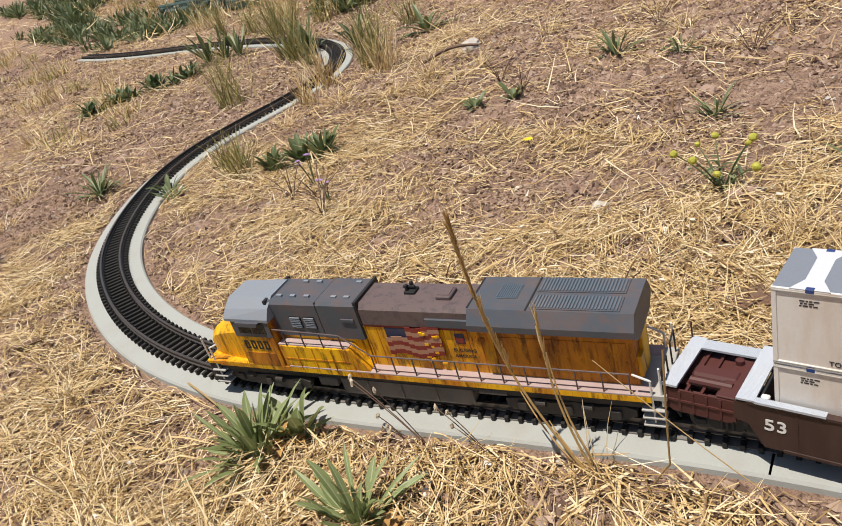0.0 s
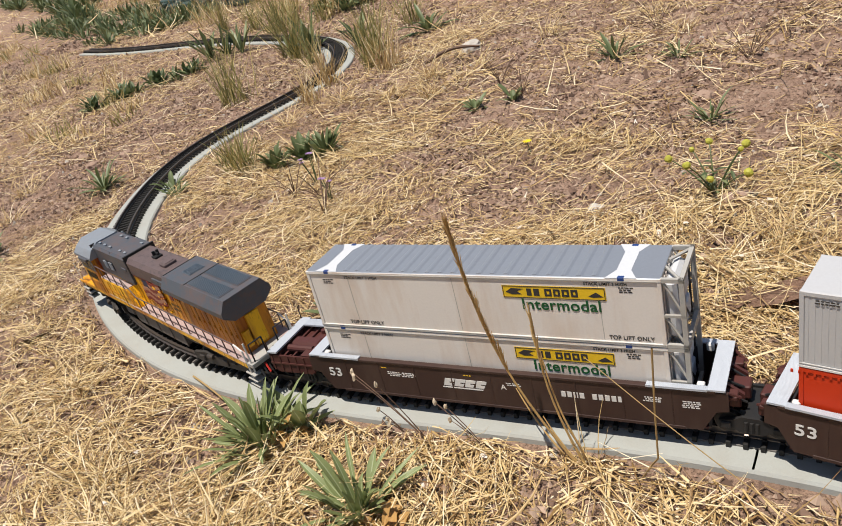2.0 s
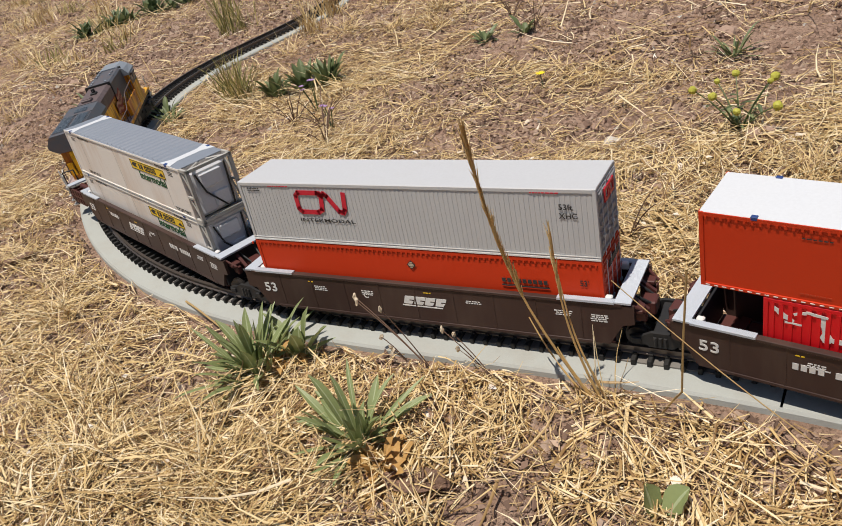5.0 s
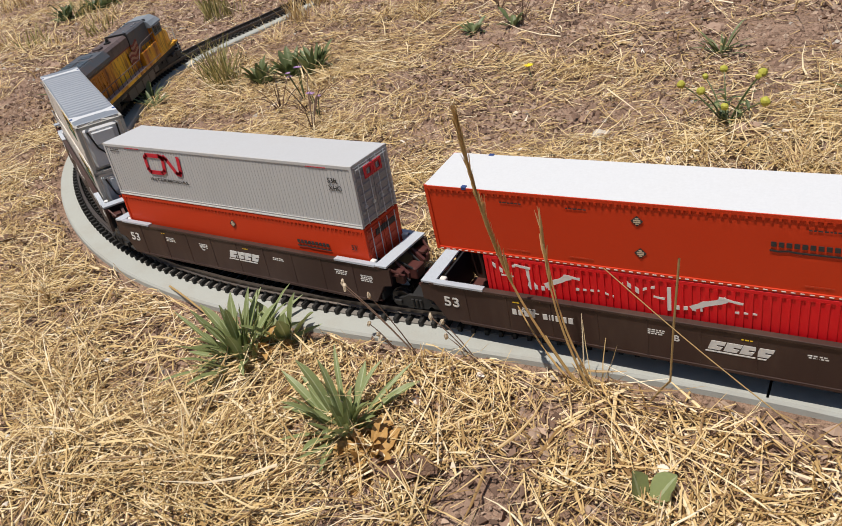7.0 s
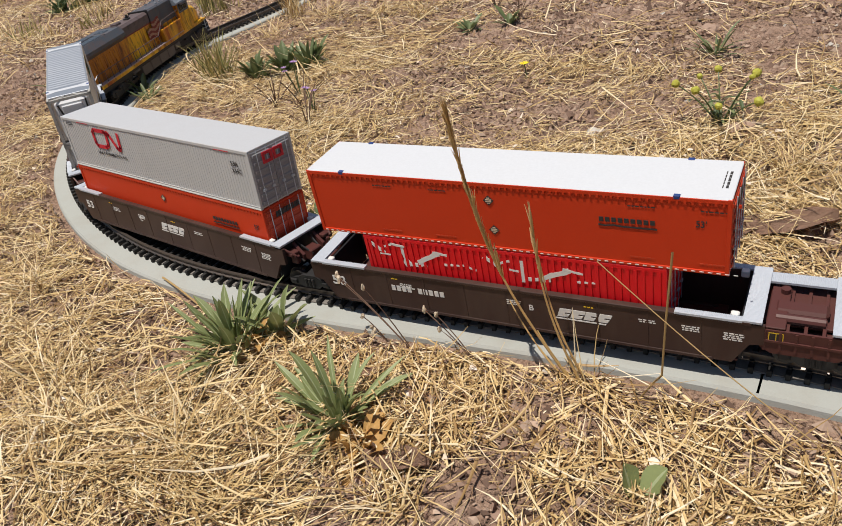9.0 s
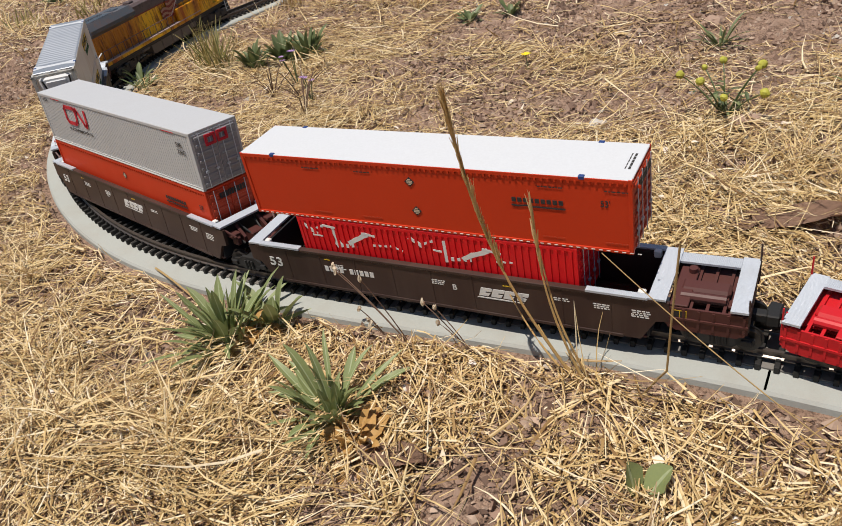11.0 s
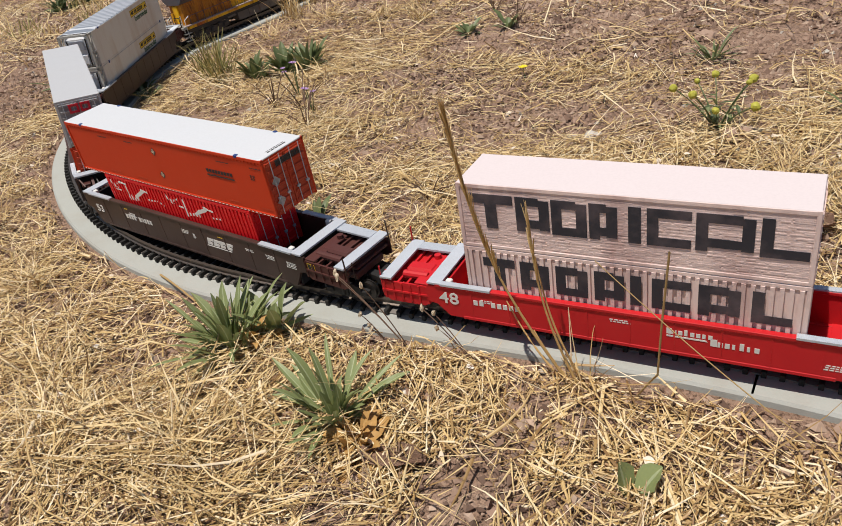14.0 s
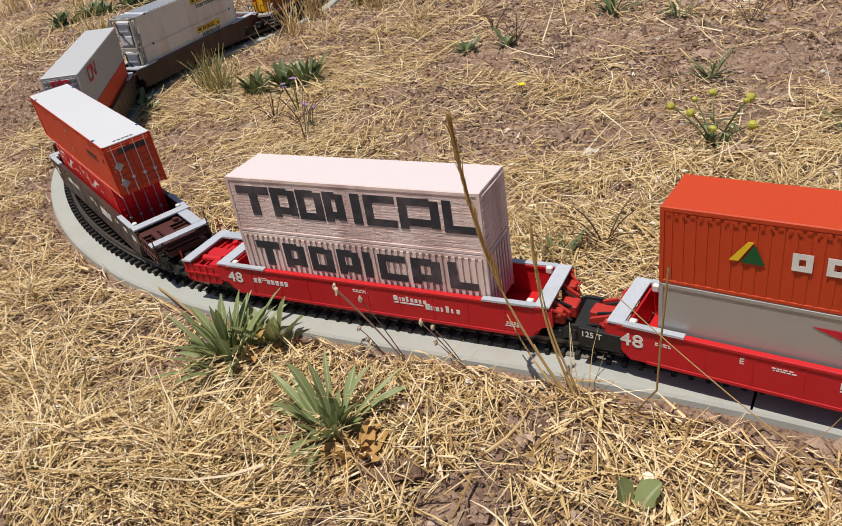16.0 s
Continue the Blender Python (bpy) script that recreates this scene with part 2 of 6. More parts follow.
# ---- the line of the track: curvature along its length ----
TRACK_START = (0.00013, 0.0101, 3.14805)
CURVATURE = [0.375, 0.885, 1.521, 1.679, 0.627, 0.189, -0.961, -1.832, -2.473, -2.008, -2.011, -2.574, -1.8, -1.737, -3.561, -3.264, -0.26, 2.637, 3.474, 2.913, 2.445, 2.261, 1.814, 1.047, 0.566, 0.527, 0.611, 0.598, 0.464, 0.221, -0.083, -0.402]
S_FIRST, S_LAST, S_STEP = -1.6, 2.46, 0.005
S_ARC = np.arange(S_FIRST, S_LAST, S_STEP)


def integrate_line():
    k = np.interp(S_ARC, -0.5 + 0.08 * np.arange(len(CURVATURE)), CURVATURE, left=0.0)
    i0 = int(round(-S_FIRST / S_STEP))
    h = np.r_[0, np.cumsum((k[1:] + k[:-1]) / 2 * S_STEP)]
    h += TRACK_START[2] - h[i0]
    x = np.r_[0, np.cumsum((np.cos(h[1:]) + np.cos(h[:-1])) / 2 * S_STEP)]
    y = np.r_[0, np.cumsum((np.sin(h[1:]) + np.sin(h[:-1])) / 2 * S_STEP)]
    return x - x[i0] + TRACK_START[0], y - y[i0] + TRACK_START[1], h


LINE_X, LINE_Y, LINE_H = integrate_line()


def on_line(s):
    return float(np.interp(s, S_ARC, LINE_X)), float(np.interp(s, S_ARC, LINE_Y)), float(np.interp(s, S_ARC, LINE_H))


BED_Z, BED_HALF = -0.0068, 0.0258


def line_gap(x, y):
    """Distance of points from the track's middle line."""
    lx, ly = LINE_X[::6], LINE_Y[::6]
    out = np.full(np.shape(x), 9.0)
    for a, b in zip(lx, ly):
        np.minimum(out, np.hypot(x - a, y - b), out=out)
    return out


# ---- building helpers ----
def mesh_of(name, bm, mat, scale=1.0):
    me = bpy.data.meshes.new(name)
    if scale != 1.0:
        bmesh.ops.scale(bm, vec=(scale,) * 3, verts=bm.verts)
    bm.normal_update()
    bm.to_mesh(me)
    bm.free()
    for mm in (mat if isinstance(mat, (list, tuple)) else [mat]):
        me.materials.append(M[mm])
    return me


def part(name, bm, mat, parent=None, label="", at=None):
    """One mesh object, drawn in millimetres, under a thing or a part."""
    ob = new(name, mesh_of(name, bm, mat, 0.001))
    if parent:
        ob.parent = parent
    if at:
        ob.matrix_basis = at
    if label:
        ob["label"] = label
    return ob


def box(bm, x0, x1, y0, y1, z0, z1, bevel=0.0):
    v = [bm.verts.new((x, y, z)) for x in (x0, x1) for y in (y0, y1) for z in (z0, z1)]
    f = [bm.faces.new([v[i] for i in q]) for q in ((0, 1, 3, 2), (4, 6, 7, 5), (0, 4, 5, 1), (2, 3, 7, 6), (0, 2, 6, 4), (1, 5, 7, 3))]
    if bevel:
        es = list({e for q in f for e in q.edges})
        bmesh.ops.bevel(bm, geom=es, offset=bevel, segments=1, affect="EDGES")
    return bm


def boxes(*rows, bevel=0.0):
    bm = bmesh.new()
    for r in rows:
        box(bm, *r, bevel=bevel)
    return bm


def bar(bm, a, b, r=0.35, n=6):
    """A round rod between two points."""
    a, b = Vector(a), Vector(b)
    d = (b - a).normalized()
    u = d.orthogonal().normalized()
    w = d.cross(u)
    ring = []
    for p in (a, b):
        ring.append([bm.verts.new(p + (u * math.cos(t) + w * math.sin(t)) * r) for t in (2 * math.pi * i / n for i in range(n))])
    for i in range(n):
        bm.faces.new((ring[0][i], ring[0][(i + 1) % n], ring[1][(i + 1) % n], ring[1][i]))
    bm.faces.new(ring[0][::-1])
    bm.faces.new(ring[1])
    return bm


def rods(*rows, r=0.35, n=6):
    bm = bmesh.new()
    for a, b in rows:
        bar(bm, a, b, r, n)
    return bm


def prism(bm, pts, y0, y1):
    """A profile in x and z, drawn out along y."""
    a = [bm.verts.new((x, y0, z)) for x, z in pts]
    b = [bm.verts.new((x, y1, z)) for x, z in pts]
    n = len(pts)
    for i in range(n):
        bm.faces.new((a[i], a[(i + 1) % n], b[(i + 1) % n], b[i]))
    bm.faces.new(a[::-1])
    bm.faces.new(b)
    bmesh.ops.recalc_face_normals(bm, faces=bm.faces)
    return bm


def writing(name, text, size, mat, parent, at, wide=1.0, label=""):
    """Letters as a thin mesh. at: a pose in the parent's metres; the letters lie in its x and y."""
    cu = bpy.data.curves.new(name, "FONT")
    cu.body, cu.size, cu.extrude, cu.align_x, cu.align_y = text, size, size * 0.012, "LEFT", "BOTTOM"
    cu.space_character = 1.05
    cu.offset = size * 0.014
    tmp = bpy.data.objects.new(name, cu)
    scene.collection.objects.link(tmp)
    me = bpy.data.meshes.new_from_object(tmp.evaluated_get(bpy.context.evaluated_depsgraph_get()))
    bpy.data.objects.remove(tmp)
    me.materials.clear()
    me.materials.append(M[mat])
    me.transform(Matrix.Diagonal((0.001 * wide, 0.001, 0.001, 1)))
    ob = new(name, me)
    ob.parent = parent
    ob.matrix_basis = at
    if label:
        ob["label"] = label
    return ob


def near_side(x_mm, y_mm, z_mm):
    """A pose on a wagon's left side: text runs from the front backwards, upright."""
    return Matrix.Translation((x_mm / 1000, y_mm / 1000, z_mm / 1000)) @ Matrix(((-1, 0, 0, 0), (0, 0, 1, 0), (0, 1, 0, 0), (0, 0, 0, 1)))


def bars_side(bm, x, z, y, rows, d=0.12):
    """Small raised bars in place of small print: rows of (dx, dz, width, height), dx backwards."""
    for dx, dz, w, h in rows:
        box(bm, x - dx - w, x - dx, y, y + d, z + dz, z + dz + h)
    return bm


def thing(name, label, category, group="", kind=""):
    return tagged(new(name), label, category, group, kind)


# ---- ground ----
def ground_height(x, y):
    """Low swells and clods; flattened under the track."""
    h = 0.004 * np.sin(5.1 * x + 1.3) * np.cos(4.3 * y + 0.4) + 0.0025 * np.sin(17 * x - 9 * y) + 0.0018 * np.sin(31 * y + 23 * x + 1.0)
    g = line_gap(x, y)
    k = np.clip((g - 0.03) / 0.10, 0, 1)
    return -0.0104 + h * k - 0.0002 * (1 - k)


def build_ground():
    near_x, near_y = np.arange(-1.70, 0.70, 0.0095), np.arange(-0.34, 1.55, 0.0095)
    far = np.array([0.03, 0.08, 0.16, 0.3, 0.55, 1, 2, 4, 8, 16, 32, 64])
    xs = np.r_[near_x[0] - far[::-1], near_x, near_x[-1] + far]
    ys = np.r_[near_y[0] - far[::-1], near_y, near_y[-1] + far]
    X, Y = np.meshgrid(xs, ys)
    Z = ground_height(X, Y)
    rough = np.array([[noise.fractal(Vector((a * 26, b * 26, 0.3)), 0.9, 2.1, 4) for a in xs] for b in ys])
    grit = np.random.rand(*X.shape) - 0.5
    k = np.clip((line_gap(X, Y) - 0.028) / 0.04, 0.05, 1)
    Z = Z + 0.0018 * rough * k + 0.0012 * grit * k
    n, m = X.shape
    idx = np.arange(n * m).reshape(n, m)
    quads = np.stack([idx[:-1, :-1], idx[:-1, 1:], idx[1:, 1:], idx[1:, :-1]], -1).reshape(-1, 4)
    me = bpy.data.meshes.new("ground")
    me.from_pydata(np.c_[X.ravel(), Y.ravel(), Z.ravel()].tolist(), [], quads.tolist())
    me.materials.append(M["soil"])
    me.polygons.foreach_set("use_smooth", np.ones(len(me.polygons), bool))
    return tagged(new("ground", me), "dry reddish-brown soil with clods and grit", "ground", kind="structure")


ground = build_ground()


# ---- the track ----
def ribbon(name, profile, mat, s0, s1, step, parent, label=""):
    """A profile (across, height) drawn along the line; across is positive on the left."""
    ss = np.arange(s0, s1 + step * 0.5, step)
    verts, faces = [], []
    n = len(profile)
    for s in ss:
        x, y, h = on_line(s)
        for a, z in profile:
            verts.append((x - math.sin(h) * a, y + math.cos(h) * a, z))
    for i in range(len(ss) - 1):
        for j in range(n):
            faces.append((i * n + j, i * n + (j + 1) % n, (i + 1) * n + (j + 1) % n, (i + 1) * n + j))
    faces.append(tuple(range(n))[::-1])
    faces.append(tuple((len(ss) - 1) * n + j for j in range(n)))
    me = bpy.data.meshes.new(name)
    me.from_pydata(verts, [], faces)
    me.materials.append(M[mat])
    bm = bmesh.new()
    bm.from_mesh(me)
    bmesh.ops.recalc_face_normals(bm, faces=bm.faces)
    bm.to_mesh(me)
    bm.free()
    ob = new(name, me)
    ob.parent = parent
    if label:
        ob["label"] = label
    return ob


def build_track():
    track = thing("model_railway_track", "curved grey roadbed with black ties and weathered rails on dry soil", "railway track", kind="structure")
    joint = -0.235
    cuts = [-1.56, joint - 0.914, joint, joint + 0.914, joint + 1.828, 2.43]
    b, z = BED_HALF, BED_Z
    prof = [(-b - 0.0015, -0.0175), (-b - 0.0002, z - 0.0012), (-b + 0.001, z), (b - 0.001, z), (b + 0.0002, z - 0.0012), (b + 0.0015, -0.0175)]
    for a, c in zip(cuts[:-1], cuts[1:]):
        ribbon("roadbed_section", prof, "bed", a + 0.0004, c - 0.0004, 0.005, track, "smooth pale grey roadbed")
    # Dark web strip; its tone also paints in shade between ties and under wagons.
    ribbon("tie_web_shade", [(-0.0128, -0.0075), (-0.0128, -0.0060), (0.0128, -0.0060), (0.0128, -0.0075)], "web", -1.56, 2.43, 0.01, track, "dark web joining the ties, deepening the shade under wagons")
    for side in (-1, 1):
        c = side * 0.0086
        rail = [(c - 0.0013, -0.0036), (c + 0.0013, -0.0036), (c + 0.0012, -0.0032), (c + 0.0004, -0.0027), (c + 0.0004, -0.0012), (c + 0.0008, -0.0009), (c + 0.0008, 0.0), (c - 0.0008, 0.0), (c - 0.0008, -0.0009), (c - 0.0004, -0.0012), (c - 0.0004, -0.0027), (c - 0.0012, -0.0032)]
        ribbon("rail", rail, "rail", -1.56, 2.43, 0.01, track, "weathered metal rail")
    bm = bmesh.new()
    box(bm, -1.05, 1.05, -14.4, 14.4, -3.3, 0, bevel=0.25)
    for sx in (-1, 1):
        for yy in (-8.6, 8.6):
            box(bm, -0.9, 0.9, yy + sx * 1.9 - 0.5, yy + sx * 1.9 + 0.5, -0.1, 0.9)
    me = mesh_of("tie", bm, "tie", 0.001)
    rest = bmesh.new()
    s, n = -1.55, 0
    pitch = 0.0071
    while s < 2.42:
        x, y, h = on_line(s)
        m = pose(x, y, -0.0035, 0, 0, math.degrees(h))
        if -0.34 < s < 1.50 and n < 290:
            ob = new("tie", me)
            ob.parent = track
            ob.matrix_basis = m
            n += 1
        else:
            k = len(rest.verts)
            rest.from_mesh(me)
            rest.verts.ensure_lookup_table()
            bmesh.ops.transform(rest, matrix=m, verts=rest.verts[k:])
        s += pitch
    ob = new("far_ties", mesh_of("far_ties", rest, "tie"))
    ob.parent = track
    tagged(ob, "black plastic ties", kind="stuff")
    return track


track = build_track()


# ---- rolling stock, drawn in millimetres: x forwards, y to the left, z above the rail heads ----
def build_bogie(parent, x, name="bogie", wheelbase=20.5, r=5.2, cap="black"):
    bg = part(name, bmesh.new(), "black", parent, "black bogie with open side frames", pose(x / 1000, 0, 0))
    bm = bmesh.new()
    h = wheelbase / 2
    for s in (-1, 1):
        y0, y1 = sorted((s * 11.0, s * 12.6))
        prism(bm, [(-h - 3, 5.0), (-h - 3, 7.4), (-h + 3, 8.6), (-4, 10.4), (4, 10.4), (h - 3, 8.6), (h + 3, 7.4), (h + 3, 5.0), (h - 3, 4.4), (5, 2.6), (-5, 2.6), (-h + 3, 4.4)], y0, y1)
        for xx in (-h, h):
            box(bm, xx - 2.0, xx + 2.0, s * 12.9 - 0.7, s * 12.9 + 0.7, 4.4, 7.4, bevel=0.3)
        for xx in (-2.2, 0, 2.2):
            bar(bm, (xx, s * 12.9, 3.4), (xx, s * 12.9, 8.4), 0.8, 6)
    box(bm, -3.5, 3.5, -11, 11, 5.5, 9.5, bevel=0.4)
    bg.data = mesh_of("bogie", bm, "black", 0.001)
    for xx in (-h, h):
        bm = bmesh.new()
        bar(bm, (0, -10.5, 0), (0, 10.5, 0), 1.0, 8)
        for s in (-1, 1):
            bar(bm, (0, s * 8.0, 0), (0, s * 9.9, 0), r, 22)
            bar(bm, (0, s * 7.4, 0), (0, s * 8.0, 0), r + 0.8, 22)
            bar(bm, (0, s * 9.9, 0), (0, s * 10.2, 0), 2.0, 12)
        part("wheelset", bm, "wheel", bg, "blackened metal wheelset", pose(xx / 1000, 0, r / 1000))
    return bg


def grating(name, parent, x0, x1, y0, y1, z, label="grey galvanised walkway grating"):
    along = y1 - y0 > x1 - x0
    lo_, hi_ = (y0, y1) if along else (x0, x1)
    n = max(2, int((hi_ - lo_) / 0.7))
    top = []
    for i in range(n):
        c = lo_ + i * (hi_ - lo_) / n
        d = (hi_ - lo_) / n
        top += [(c + 0.05 * d, z - 0.05), (c + 0.2 * d, z + 0.07), (c + 0.6 * d, z + 0.07), (c + 0.75 * d, z - 0.05)]
    pts = [(lo_, z - 1.0), (lo_, z - 0.05)] + top + [(hi_, z - 0.05), (hi_, z - 1.0)]
    bm = prism(bmesh.new(), pts, *((x0, x1) if along else (y0, y1)))
    if along:
        for v in bm.verts:
            v.co.x, v.co.y = v.co.y, v.co.x
        bmesh.ops.reverse_faces(bm, faces=bm.faces)
    return part(name, bm, "grate", parent, label)


def small_print(parent, x, z, y, seed, mat="letter", n=5, w=6.0):
    rnd = random.Random(seed)
    bm = bmesh.new()
    for i in range(n):
        a = rnd.uniform(0, 1.2)
        while a < w:
            b = rnd.uniform(0.7, 1.8)
            box(bm, x - a - b, x - a, y, y + 0.1, z - i * 1.0, z - i * 1.0 + 0.5)
            a += b + 0.4
    return part("stencil_print", bm, mat, parent)


def well_car(name, label, body, inner, x_well, front, rear, w=18.0, big="53", sill_label="", top=24.0):
    """A well wagon. x_well: the well's rear and front end; front and rear: (platform end, style), style: bogie, joint."""
    car = thing(name, label, "freight wagon", "wagons of the model train")
    r0, f0 = x_well
    z0, z1 = 3.8, top
    for s in (1, -1):
        y0, y1 = sorted((s * (w - 1.7), s * w))
        bm = bmesh.new()
        prism(bm, [(r0 - 9, z1), (r0 - 9, z1 - 9), (r0 - 4, z1 - 10), (r0 + 2, z0), (f0 - 2, z0), (f0 + 4, z1 - 10), (f0 + 9, z1 - 9), (f0 + 9, z1)], y0, y1)
        side = part("side_sill", bm, body, car, sill_label)
        bm = boxes((r0 - 4, f0 + 4, *sorted((s * (w - 2.4), s * (w + 0.5))), z1 - 0.3, z1 + 1.2), bevel=0.2)
        part("top_chord", bm, body, side)
        bm = boxes((r0 + 9, f0 - 9, *sorted((s * (w - 3.2), s * (w + 0.25))), z0 - 0.6, z0 + 1.1), bevel=0.2)
        part("bottom_chord", bm, body, side)
        for i in range(9):
            xx = r0 + 14 + i * (f0 - r0 - 28) / 8
            part("side_seam", boxes((xx - 0.35, xx + 0.35, *sorted((s * (w - 0.2), s * (w + 0.18))), z0 + 1.2, z1 - 0.6)), body, side)
    bm = boxes((r0, f0, -w + 1.6, w - 1.6, z0 - 0.4, z0 + 0.6))
    for i in range(6):
        xx = r0 + 10 + i * (f0 - r0 - 20) / 5
        box(bm, xx - 2, xx + 2, -w + 1.7, w - 1.7, z0 + 0.6, z0 + 1.5)
    part("well_floor", bm, inner, car)
    for x, sgn, (xe, style) in ((f0, 1, front), (r0, -1, rear)):
        a, b = sorted((x, x + sgn * 1.4))
        part("bulkhead", boxes((a, b, -w + 1.8, w - 1.8, z0 + 0.5, z1 - 0.6), bevel=0.2), "well_dark" if body == "brown" else inner, car)
        g0, g1 = sorted((x + sgn * 1.0, x + sgn * 8.0))
        grating("cross_walkway", car, g0, g1, -w - 0.4, w + 0.4, z1 + 1.9)
        for s in (1, -1):
            l0, l1 = sorted((x - sgn * 24, x + sgn * 1.0))
            grating("side_walkway", car, l0, l1, *sorted((s * (w - 2.2), s * (w + 0.9))), z1 + 1.9, "narrow pale walkway strip")
            bm = boxes((x - sgn * 2 - 1.6, x - sgn * 2 + 1.6, s * (w - 3.6) - 1.3, s * (w - 3.6) + 1.3, z1 - 1.2, z1 + 2.4), bevel=0.5)
            part("corner_guide", bm, "letter", car, "white corner guide")
        # end frame
        e0, e1 = sorted((x + sgn * 7.5, xe))
        bm = bmesh.new()
        if style == "bogie":
            box(bm, e0, e1, -w + 7.5, w - 7.5, z1 - 10.5, z1 - 6.5, bevel=0.4)
            box(bm, e0, e1, -w + 2.5, w - 8.5, z1 - 5.5, z1 - 4.0, bevel=0.3)
            for s in (1, -1):
                box(bm, e0, e1, *sorted((s * (w - 2.0), s * (w - 0.9))), z1 - 7, z1 - 2.5, bevel=0.3)
            for s in (1, -1):
                prism(bm, [(e0, z1 - 1.8), (e1, z1 - 1.8), (e1, z1 - 10.5), (e1 - 4, z1 - 13.0), (e0 + 4, z1 - 13.0), (e0, z1 - 10.5)], *sorted((s * (w - 1.6), s * (w - 0.7))))
                for k in range(6):
                    xx = e0 + 1.5 + k * (e1 - e0 - 3) / 5
                    box(bm, xx - 0.5, xx + 0.5, *sorted((s * (w - 0.8), s * (w - 0.25))), z1 - 11.5, z1 - 2.2)
                box(bm, e0, e1, *sorted((s * (w - 0.8), s * (w - 0.1))), z1 - 7.4, z1 - 6.4)
            for i in range(5):
                xx = e0 + 3 + i * (e1 - e0 - 6) / 4
                box(bm, xx - 0.6, xx + 0.6, -w + 1.0, w - 1.0, z1 - 4.2, z1 - 2.6)
            part("end_frame", bm, inner, car, "maroon end platform frame" if body == "brown" else "red end platform frame")
            deck = sorted((x + sgn * 9, x + sgn * 16))
            part("deck_plate", boxes((*deck, -w + 8.5, w - 1.2, z1 - 1.6, z1 - 0.6), bevel=0.3), inner, car, "flat deck plate on the end platform")
            g = sorted((xe - sgn * 6.5, xe))
            grating("end_walkway", car, *g, -w - 0.2, w + 0.2, z1 + 0.9)
            grating("link_walkway", car, *sorted((x + sgn * 8, xe - sgn * 6.5)), -w + 1.5, -w + 8.0, z1 + 1.2)
            bm = boxes((*sorted((x + sgn * 11, xe - sgn * 8)), -1.0, 6.5, z1 - 3.5, z1), bevel=1.2)
            bar(bm, (x + sgn * 12, 9.5, z1 - 1.5), (xe - sgn * 9, 9.5, z1 - 1.5), 2.0, 10)
            bar(bm, (x + sgn * 14, -6, z1 - 3), (x + sgn * 14, -6, z1 + 1.5), 1.8, 10)
            part("brake_gear", bm, inner if body == "brown" else "scarlet", car, "brake reservoir and gear on the end platform")
            bm = rods(((xe, w - 1, z1 - 9), (xe, w - 1, z1 + 6)), ((xe, w - 6, z1 - 9), (xe, w - 6, z1 + 1)), ((xe, w - 1, z1 - 5), (xe, w - 6, z1 - 5)), ((xe, w - 1, z1 - 1), (xe, w - 6, z1 - 1)), r=0.4)
            part("ladder_rail", bm, body, car)
            part("handrail", rods(((xe, -w + 1, z1 - 9), (xe, -w + 1, z1 + 9)), r=0.4), body, car)
            bm = boxes((*sorted((xe - sgn * 2, xe + sgn * 7)), -2.2, 2.2, 8.5, 12.5), (*sorted((xe + sgn * 5, xe + sgn * 10)), -3.3, 3.3, 7.8, 13.2), bevel=0.5)
            part("coupler", bm, "black", car, "black knuckle coupler")
        else:
            box(bm, e0, e1, -4.0, 4.0, z1 - 12.5, z1 - 6.0, bevel=0.6)
            for s in (1, -1):
                prism(bm, [(x + sgn * 6, z1 - 1.5), (x + sgn * 6, z1 - 10), (xe - sgn * 2, z1 - 10.5), (xe - sgn * 2, z1 - 7)], *sorted((s * 6.5, s * 8.3)))
                box(bm, *sorted((x + sgn * 6, x + sgn * 12)), *sorted((s * 9, s * (w - 3))), z1 - 5.5, z1 - 3.5, bevel=0.4)
                box(bm, *sorted((x + sgn * 8, x + sgn * 13)), *sorted((s * 10, s * 13)), z1 - 10.5, z1 - 5.5, bevel=0.6)
                bar(bm, (x + sgn * 7, s * (w - 2), z1 - 0.5), (x + sgn * 13, s * (w - 5), z1 - 5), 0.7, 6)
            part("joint_frame", bm, "redhose" if body == "scarlet" else "brown_in", car, "articulation frame with hoses")
            bm = rods(((x + sgn * 5, 5, z1 - 2), (xe, 3, z1 - 8)), ((x + sgn * 5, -5, z1 - 2), (xe, -3, z1 - 8)), ((x + sgn * 5, 11, z1 - 5), (xe - sgn, 9, z1 - 10)), r=0.6)
            part("air_hose", bm, "black", car)
    if body == "brown" and rear[1] == "bogie":
        x, y = r0 - 13.0, w - 0.9
        part("placard", boxes((x - 2.6, x + 2.6, y - 0.1, y + 0.25, z1 - 6.8, z1 - 2.9)), "logo_yel", car, "small yellow-framed placard")
        part("placard_face", boxes((x - 2.3, x - 0.15, y, y + 0.32, z1 - 6.5, z1 - 3.2), (x + 0.15, x + 2.3, y, y + 0.32, z1 - 6.5, z1 - 3.2)), "black", car)
    writing("number_mark", big, 7.4 if big == "53" else 8.6, "letter", car, near_side(f0 + (2.5 if big == "48" else -2), w + 0.2, (z0 + z1) / 2 - 2.4), 1.15, "white painted number %s" % big)
    return car


def ribs(bm, x0, x1, y, s, z0, z1, pitch, wid, depth):
    n = int((x1 - x0) / pitch)
    for i in range(n):
        c = x0 + (i + 0.5) * (x1 - x0) / n
        box(bm, c - wid / 2, c + wid / 2, *sorted((s * (y - 0.1), s * (y + depth))), z0, z1)
    return bm


